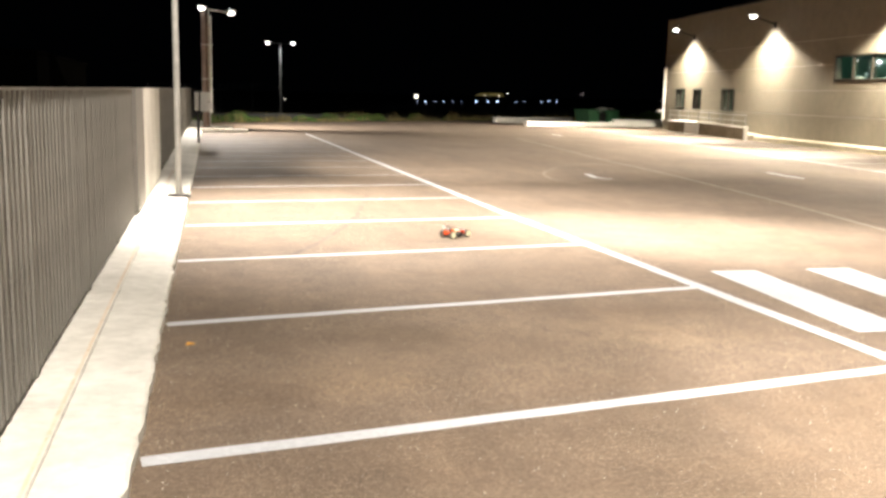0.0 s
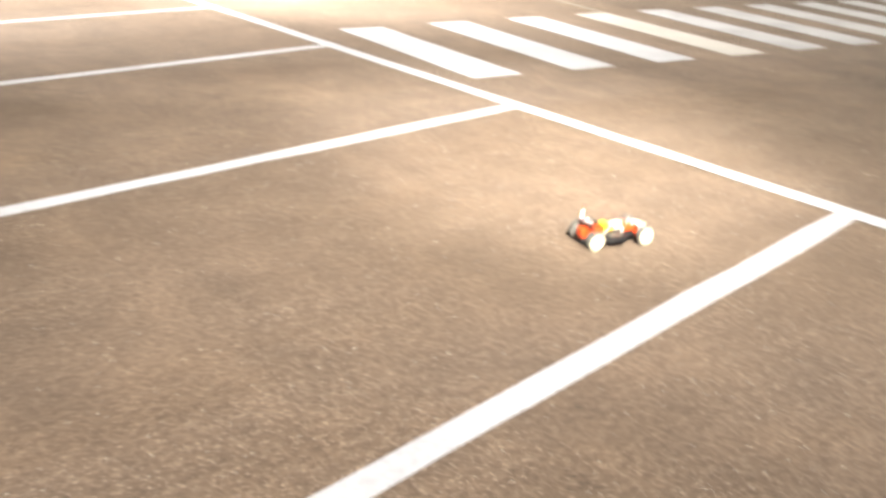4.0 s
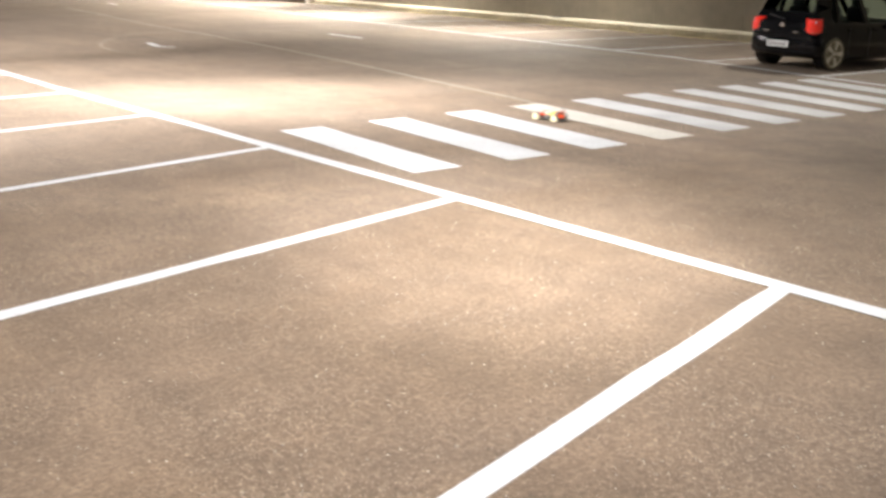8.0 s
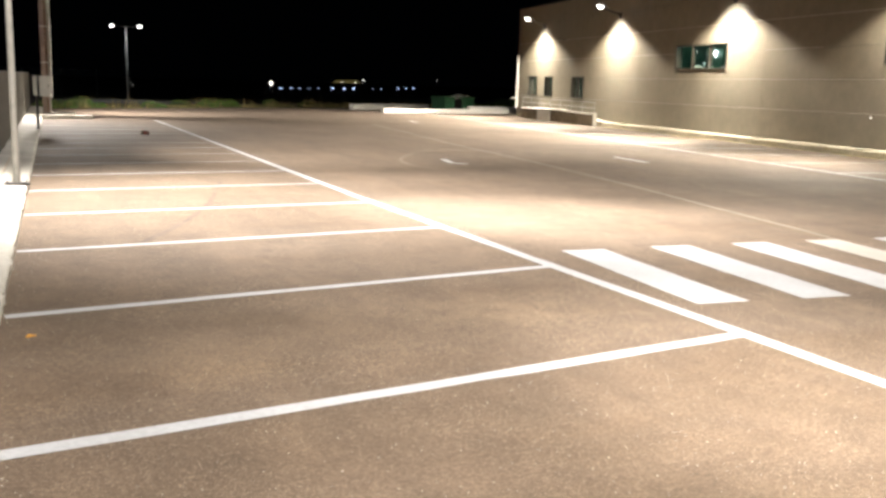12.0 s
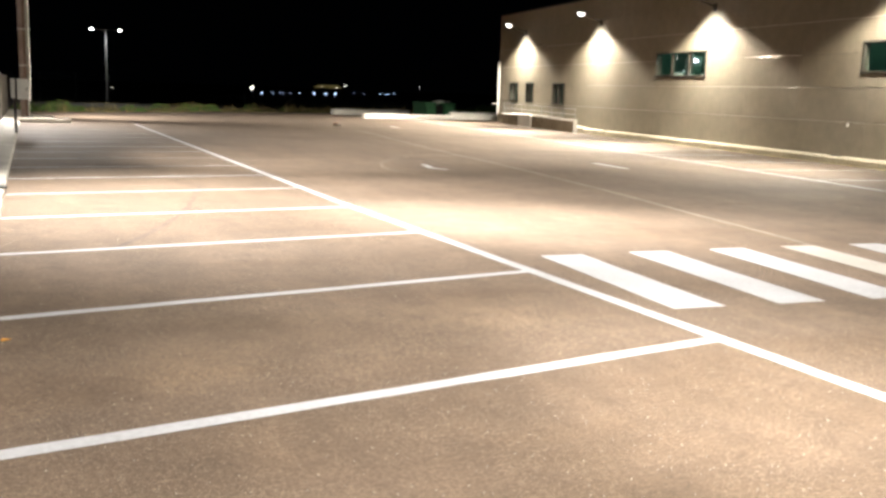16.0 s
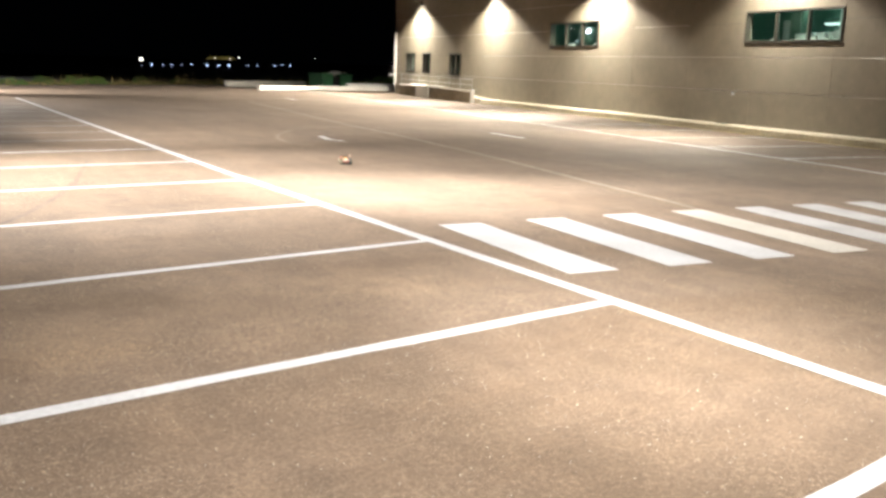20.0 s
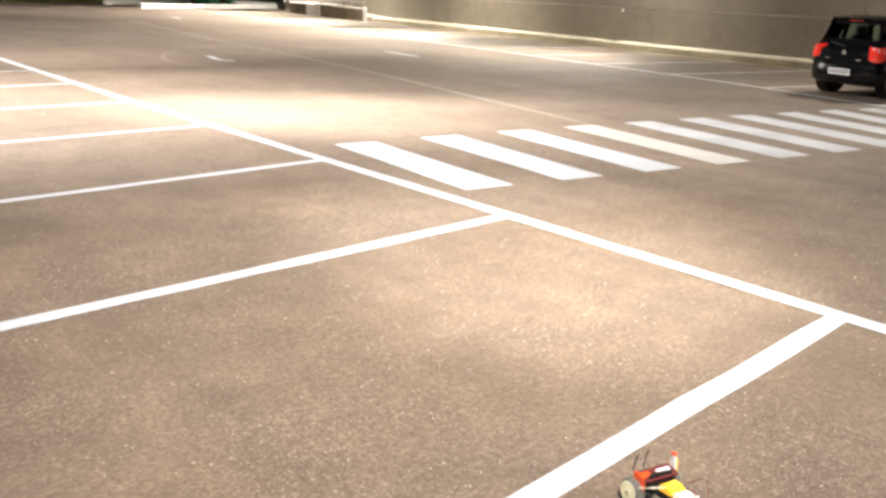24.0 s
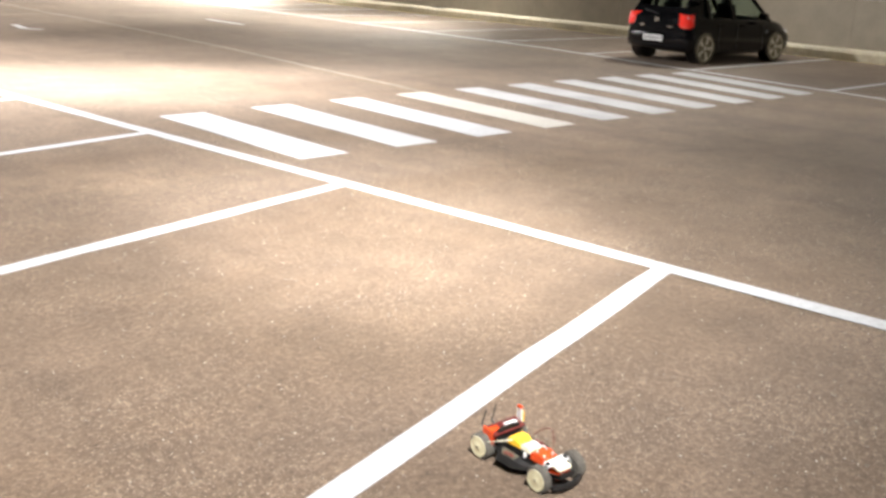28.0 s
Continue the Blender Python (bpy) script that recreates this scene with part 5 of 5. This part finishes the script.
def model_buggy():
    b = thing("model_buggy", "orange, yellow and white radio-controlled toy buggy", "toy car")
    # forward is +x; wheelbase 0.27
    bm = bmesh.new()
    loft(bm, [[(x, -w, z), (x, w, z), (x, w + 0.004, z + 0.016), (x, -w - 0.004, z + 0.016)] for x, w, z in ((-0.17, 0.035, 0.030), (-0.10, 0.055, 0.024), (0.06, 0.055, 0.024), (0.13, 0.030, 0.028), (0.185, 0.028, 0.042))])
    part("chassis", bm, BUGGY_BLACK, b, "black tub chassis")
    for y in (-1, 1):
        bm = bmesh.new()
        loft(bm, [[(x, y * (0.050 + a), 0.030), (x, y * (0.050 + c), 0.030), (x, y * (0.050 + c * 0.8), 0.030 + h), (x, y * 0.050, 0.034 + h)] for x, a, c, h in ((-0.075, 0.0, 0.018, 0.016), (-0.05, 0.0, 0.044, 0.026), (0.02, 0.0, 0.042, 0.024), (0.060, 0.0, 0.014, 0.012))])
        part("side_pod", bm, BUGGY_BLACK, b, "black side pod", True)
        bm = bmesh.new()
        box(bm, -0.015, y * 0.070, 0.058, 0.045, 0.016, 0.006, bevel=0.002)
        part("pod_sticker", bm, BUGGY_MAROON, b, "brownish sticker")
        for k in range(3):
            bm = bmesh.new()
            rod(bm, (-0.052 + 0.006 * k, y * (0.060 + 0.009 * k), 0.0615 - 0.002 * k), (0.018, y * (0.058 + 0.009 * k), 0.0595 - 0.002 * k), 0.0028, seg=6)
            part("pod_rib", bm, BUGGY_OLIVE, b, "olive-grey rib")
        bm = bmesh.new()
        rod(bm, (0.034, y * 0.044, 0.062), (0.034, y * 0.044, 0.076), 0.006, seg=10)
        part("body_post", bm, BUGGY_WHITE, b)
    # body deck, from tail to nose
    decks = (("yellow_deck", -0.058, -0.006, 0.034, 0.031, 0.092, BUGGY_YELLOW, "yellow engine cover", 0.022), ("cream_deck", -0.002, 0.048, 0.029, 0.029, 0.085, BUGGY_CREAM, "cream driver cover", 0.014), ("red_deck", 0.050, 0.112, 0.034, 0.031, 0.084, BUGGY_RED, "orange-red bonnet with screws", 0.026))
    bm = bmesh.new()
    loft(bm, [[(x, -w, 0.036), (x, w, 0.036), (x, w * 0.9, z), (x, -w * 0.9, z)] for x, w, z in ((-0.090, 0.034, 0.066), (-0.03, 0.036, 0.070), (0.05, 0.033, 0.068), (0.112, 0.028, 0.054))])
    part("inner_frame", bm, BUGGY_BLACK, b, "black inner frame")
    for name, x0, x1, w0, w1, z, mat, lab, drop in decks:
        bm = bmesh.new()
        loft(bm, [[(x, -w, z - drop), (x, w, z - drop), (x, w * 0.92, zt), (x, -w * 0.92, zt)] for x, w, zt in ((x0, w0, z), ((x0 + x1) / 2, (w0 + w1) / 2, z + 0.004), (x1, w1, z - 0.008))])
        d = part(name, bm, mat, b, lab)
        if name == "red_deck":
            for sx, sy in ((0.068, -0.02), (0.068, 0.02), (0.098, -0.018), (0.098, 0.018)):
                bm = bmesh.new()
                rod(bm, (sx, sy, z - 0.004), (sx, sy, z + 0.004), 0.004, seg=8)
                part("screw", bm, BUGGY_WHITE, d)
    bm = bmesh.new()
    box(bm, 0.030, 0.0, 0.0905, 0.026, 0.040, 0.004, bevel=0.001)
    part("white_label", bm, BUGGY_WHITE, b, "white blank label")
    # nose: white bumper, cream plate, black lip
    bm = bmesh.new()
    loft(bm, [[(x, -w, z), (x, w, z), (x, w, z + 0.005), (x, -w, z + 0.005)] for x, w, z in ((0.120, 0.047, 0.078), (0.133, 0.051, 0.077), (0.146, 0.049, 0.075))])
    part("white_bumper", bm, BUGGY_WHITE, b, "white front bumper plate")
    bm = bmesh.new()
    loft(bm, [[(x, -w, z), (x, w, z), (x, w, z + 0.005), (x, -w, z + 0.005)] for x, w, z in ((0.146, 0.030, 0.072), (0.166, 0.030, 0.069), (0.178, 0.026, 0.067))])
    part("nose_plate", bm, BUGGY_CREAM, b, "cream nose plate")
    bm = bmesh.new()
    box(bm, 0.150, 0, 0.046, 0.046, 0.052, 0.030, bevel=0.005)
    part("front_gearbox", bm, BUGGY_RED, b, "orange front gearbox")
    bm = bmesh.new()
    loft(bm, [[(x, y, z) for x, z in ((xo, 0.018), (xo + 0.014, 0.018), (xo + 0.012, 0.032), (xo, 0.032))] for y, xo in ((-0.066, 0.176), (-0.032, 0.190), (0.032, 0.190), (0.066, 0.176))])
    part("front_lip", bm, BUGGY_BLACK, b, "black front lip")
    # rear: gearbox, tower, wing
    bm = bmesh.new()
    box(bm, -0.140, 0, 0.061, 0.062, 0.058, 0.048, bevel=0.009)
    part("rear_gearbox", bm, BUGGY_RED, b, "orange-red rear gearbox")
    bm = bmesh.new()
    loft(bm, [[(x, -w, z), (x, w, z), (x, w * 0.8, z + 0.016), (x, -w * 0.8, z + 0.016)] for x, w, z in ((-0.172, 0.030, 0.022), (-0.160, 0.036, 0.022))])
    part("rear_bumper", bm, BUGGY_BLACK, b, "black rear bumper")
    bm = bmesh.new()
    loft(bm, [[(-0.098, -w, z), (-0.098, w, z), (-0.090, w, z), (-0.090, -w, z)] for z, w in ((0.040, 0.025), (0.080, 0.055), (0.108, 0.046), (0.112, 0.020))])
    part("rear_shock_tower", bm, BUGGY_BLACK, b)
    bm = bmesh.new()
    loft(bm, [[(0.122, -w, z), (0.122, w, z), (0.128, w, z), (0.128, -w, z)] for z, w in ((0.045, 0.020), (0.068, 0.042), (0.080, 0.030))])
    part("front_shock_tower", bm, BUGGY_RED, b)
    for y in (-1, 1):
        bm = bmesh.new()
        rod(bm, (-0.150, y * 0.022, 0.07), (-0.125, y * 0.024, 0.098), 0.004, seg=6)
        part("wing_stay", bm, BUGGY_BLACK, b)
        for x, zt, yt in ((-0.115, 0.100, 0.042), (0.135, 0.085, 0.036)):
            bm = bmesh.new()
            rod(bm, (x, y * 0.072, 0.045), (x, y * yt, zt), 0.008, seg=10)
            s = part("shock_absorber", bm, BUGGY_YELLOW if x < 0 else BUGGY_BLACK, b, smooth=True)
            bm = bmesh.new()
            for k in range(5):
                t = 0.2 + 0.12 * k
                p = Vector((x, y * 0.072, 0.045)).lerp(Vector((x, y * yt, zt)), t)
                rod(bm, p, p + Vector((0, 0, 0.003)), 0.0105, seg=10)
            part("spring", bm, STEEL, s)
            bm = bmesh.new()
            rod(bm, (x * 0.96, y * 0.026, 0.036), (x, y * 0.074, 0.040), 0.006, seg=6)
            part("suspension_arm", bm, BUGGY_BLACK, b)
    bm = bmesh.new()
    loft(bm, [[(x, y, z) for x, z in ((-0.140, 0.104), (-0.112, 0.101), (-0.084, 0.094), (-0.084, 0.090), (-0.112, 0.095), (-0.140, 0.099))] for y in (-0.072, 0.072)])
    wing = part("rear_wing", bm, BUGGY_MAROON, b, "dark red rear wing")
    bm = bmesh.new()
    box(bm, -0.112, 0.026, 0.1035, 0.020, 0.054, 0.004, bevel=0.001)
    part("wing_label", bm, BUGGY_WHITE, wing, "white blank label")
    bm = bmesh.new()
    box(bm, -0.112, -0.050, 0.1035, 0.028, 0.040, 0.004, bevel=0.001)
    part("wing_patch", bm, BUGGY_RED, wing, "orange patch")
    for y, low, h, x0, x1, mat in ((0.074, 0.090, 0.146, -0.130, -0.104, BUGGY_WHITE), (-0.073, 0.062, 0.112, -0.142, -0.090, BUGGY_RED)):
        bm = bmesh.new()
        loft(bm, [[(x0, y + o, low), (x1, y + o, low - 0.004), (x1 - 0.004, y + o, h - 0.006), (x0 + 0.004, y + o, h)] for o in (-0.003, 0.003)])
        part("end_plate", bm, mat, wing, "white wing end plate" if y > 0 else "orange wing end plate")
    bm = bmesh.new()
    box(bm, -0.117, 0.074, 0.149, 0.020, 0.010, 0.009, bevel=0.002)
    part("plate_tip", bm, BUGGY_RED, wing, "orange tip")
    bm = bmesh.new()
    box(bm, -0.116, 0.081, 0.112, 0.022, 0.006, 0.040, bevel=0.002)
    part("plate_backing", bm, BUGGY_YELLOW, wing, "yellow backing of the end plate")
    for y in (-1, 1):
        bm = bmesh.new()
        box(bm, 0.118, y * 0.050, 0.045, 0.024, 0.040, 0.016, bevel=0.003)
        part("arm_mount", bm, BUGGY_RED, b, "orange suspension mount")
        bm = bmesh.new()
        box(bm, -0.128, y * 0.058, 0.060, 0.040, 0.030, 0.022, bevel=0.004)
        part("arm_mount", bm, BUGGY_RED, b, "orange suspension mount")
    # aerials and leads
    for y, h in ((-0.062, 0.062), (-0.018, 0.070)):
        bm = bmesh.new()
        rod(bm, (-0.138, y, 0.092), (-0.160, y, 0.108), 0.0034, seg=6)
        rod(bm, (-0.160, y, 0.108), (-0.156, y + 0.014, 0.095 + h), 0.0028, seg=6)
        part("aerial", bm, BUGGY_BLACK, b)
    for k, y in enumerate((-0.06, -0.068)):
        bm = bmesh.new()
        pts = [Vector((-0.15, y * 1.5, 0.05)), Vector((-0.11, y * 1.35, 0.062 + 0.006 * k)), Vector((-0.06, y, 0.085)), Vector((-0.03, y * 0.6, 0.095))]
        for p, q in zip(pts, pts[1:]):
            rod(bm, p, q, 0.0014, seg=5)
        part("lead_wire", bm, BUGGY_CREAM, b, "pale lead wire")
    bm = bmesh.new()
    loop = [Vector((-0.030 + 0.10 * k / 8, 0.052 + 0.035 * math.sin(math.pi * k / 8), 0.085 + 0.034 * math.sin(math.pi * k / 8))) for k in range(9)]
    for p, q in zip(loop, loop[1:]):
        rod(bm, p, q, 0.0014, seg=5)
    part("wire_loop", bm, BUGGY_MAROON, b, "thin brown wire loop")
    for y in (-0.080, 0.080):
        buggy_wheel(b, -0.132, y, 0.042)
        buggy_wheel(b, 0.138, y, 0.033)
    return b


buggy = model_buggy()
buggy.scale = (0.965, 0.965, 0.965)

# fallen leaf and pebbles on the asphalt
bm = bmesh.new()
v = [bm.verts.new(p) for p in ((-0.05, 0, 0.004), (-0.01, -0.03, 0.012), (0.06, 0, 0.006), (-0.01, 0.03, 0.014))]
bm.faces.new(v)
r = bmesh.ops.extrude_face_region(bm, geom=bm.faces[:])
bmesh.ops.translate(bm, verts=[g for g in r["geom"] if isinstance(g, bmesh.types.BMVert)], vec=(0, 0, 0.003))
solid("fallen_leaf", bm, textured("dry_leaf", (0.45, 0.20, 0.03), (0.6, 0.32, 0.06), 30, 0.7), "dry orange leaf on the asphalt by the fence", "leaf", m=pose(-4.45, 1.40, 0.001, 0, 0, 20) @ Matrix.Diagonal((0.62, 0.8, 1, 1)))
PEBBLE = textured("pale_grit", (0.34, 0.32, 0.28), (0.58, 0.55, 0.49), 40, 0.8)
verts, faces = [], []


def crumb(x, y, q):
    """One grain: a crooked eight-sided stone lying on the asphalt."""
    m = pose(x, y, q * 0.4, random.uniform(0, 90), random.uniform(0, 90), random.uniform(0, 90)) @ Matrix.Diagonal((q, q * 0.8, q * 0.6, 1))
    n = len(verts)
    verts.extend(m @ Vector(c) for c in ((1, 0, 0), (0, 1, 0.1), (-0.9, 0.1, 0), (0, -1, 0), (0.1, 0, 1), (0, 0, -1)))
    for a in range(4):
        faces.append((n + a, n + (a + 1) % 4, n + 4))
        faces.append((n + (a + 1) % 4, n + a, n + 5))


for k in range(5200):
    y = -4.2 + 13.2 * random.random() ** 1.8
    crumb(random.uniform(-4.6, 3.5), y, random.uniform(0.0016, 0.0046) * (1 if random.random() < 0.985 else 1.5))
for k in range(170):
    y = random.uniform(-4.2, 8)
    crumb(edge_x(y) + 0.03 + abs(random.gauss(0, 0.09)), y, random.uniform(0.0025, 0.006))
ob = new("grit", bpy.data.meshes.new("grit"))
ob.data.from_pydata(verts, [], faces)
ob.data.materials.append(PEBBLE)
tagged(ob, "loose pale grit scattered on the asphalt", "grit", kind="stuff")


# ---- what moves ----
def motions():
    rows = [
        (0, -1.352, 5.709, 30), (0.25, -0.634, 6.218, 27), (0.5, 0.202, 6.465, 10), (0.75, 1.096, 6.405, -8), (1, 1.911, 6.036, -35), (1.25, 2.360, 5.369, -65), (1.5, 2.461, 4.484, -92),
        (1.75, 2.259, 3.550, -108), (2, 1.810, 2.719, -125), (2.4, 0.853, 2.159, -148), (2.7, -0.239, 1.647, -150), (3, -1.451, 0.792, -138), (3.3, -2.169, -0.137, -115), (3.5, -2.326, -0.900, -90),
        (3.7, -2.180, -1.588, -58), (4, -1.369, -2.155, -15), (4.3, -0.567, -2.087, 30), (4.5, -0.084, -1.757, 55), (4.75, 0.165, -1.116, 95), (5, -0.086, -0.425, 140), (5.25, -0.737, -0.183, 190),
        (5.5, -1.539, -0.442, 225), (5.75, -2.040, -1.051, 258), (6, -2.091, -1.759, 295), (6.25, -1.692, -2.268, 330), (6.5, -1.023, -2.447, 352), (7, 1.039, -2.392, 382), (7.5, 2.735, -0.824, 425),
        (8, 3.233, 2.044, 453), (8.5, 2.589, 4.850, 466), (8.9, 1.803, 7.228, 468), (9.3, 1.149, 9.410, 467), (9.5, 0.861, 10.521, 468), (10, -0.030, 13.123, 468), (10.5, -0.534, 15.674, 460),
        (11, -0.784, 18.398, 455), (11.5, -0.859, 21.467, 451), (12, -1.048, 22.937, 449), (12.5, -0.763, 26.571, 443), (13, 0.163, 29.546, 425), (13.5, 1.838, 31.921, 405), (14, 3.914, 33.496, 388),
        (14.5, 5.889, 34.371, 372), (15, 7.321, 34.881, 335), (15.5, 8.043, 34.177, 300), (16, 9.002, 33.628, 284), (16.5, 8.732, 30.355, 266), (17, 7.980, 26.719, 255), (17.5, 7.461, 24.700, 253),
        (18, 6.670, 21.597, 254), (18.5, 5.691, 18.476, 252), (19, 4.486, 15.045, 250), (19.5, 3.411, 12.124, 249), (20, 2.225, 8.880, 249), (20.2, 1.631, 7.407, 247), (20.4, 1.057, 6.119, 246),
        (20.6, 0.487, 4.829, 247), (20.8, 0.028, 3.574, 250), (21, -0.395, 2.279, 253), (21.2, -0.802, 0.923, 253), (21.4, -1.183, -0.376, 253), (21.5, -1.366, -0.930, 253), (21.8, -1.762, -2.090, 252),
        (22.1, -2.028, -2.831, 255), (22.4, -2.200, -3.180, 259), (22.7, -2.262, -3.272, 261), (23, -2.2535, -3.2795, 261), (28, -2.2535, -3.2795, 261)]
    walk(buggy, [(t, pose(x, y, 0.0, 0, 0, h)) for t, x, y, h in rows])


motions()
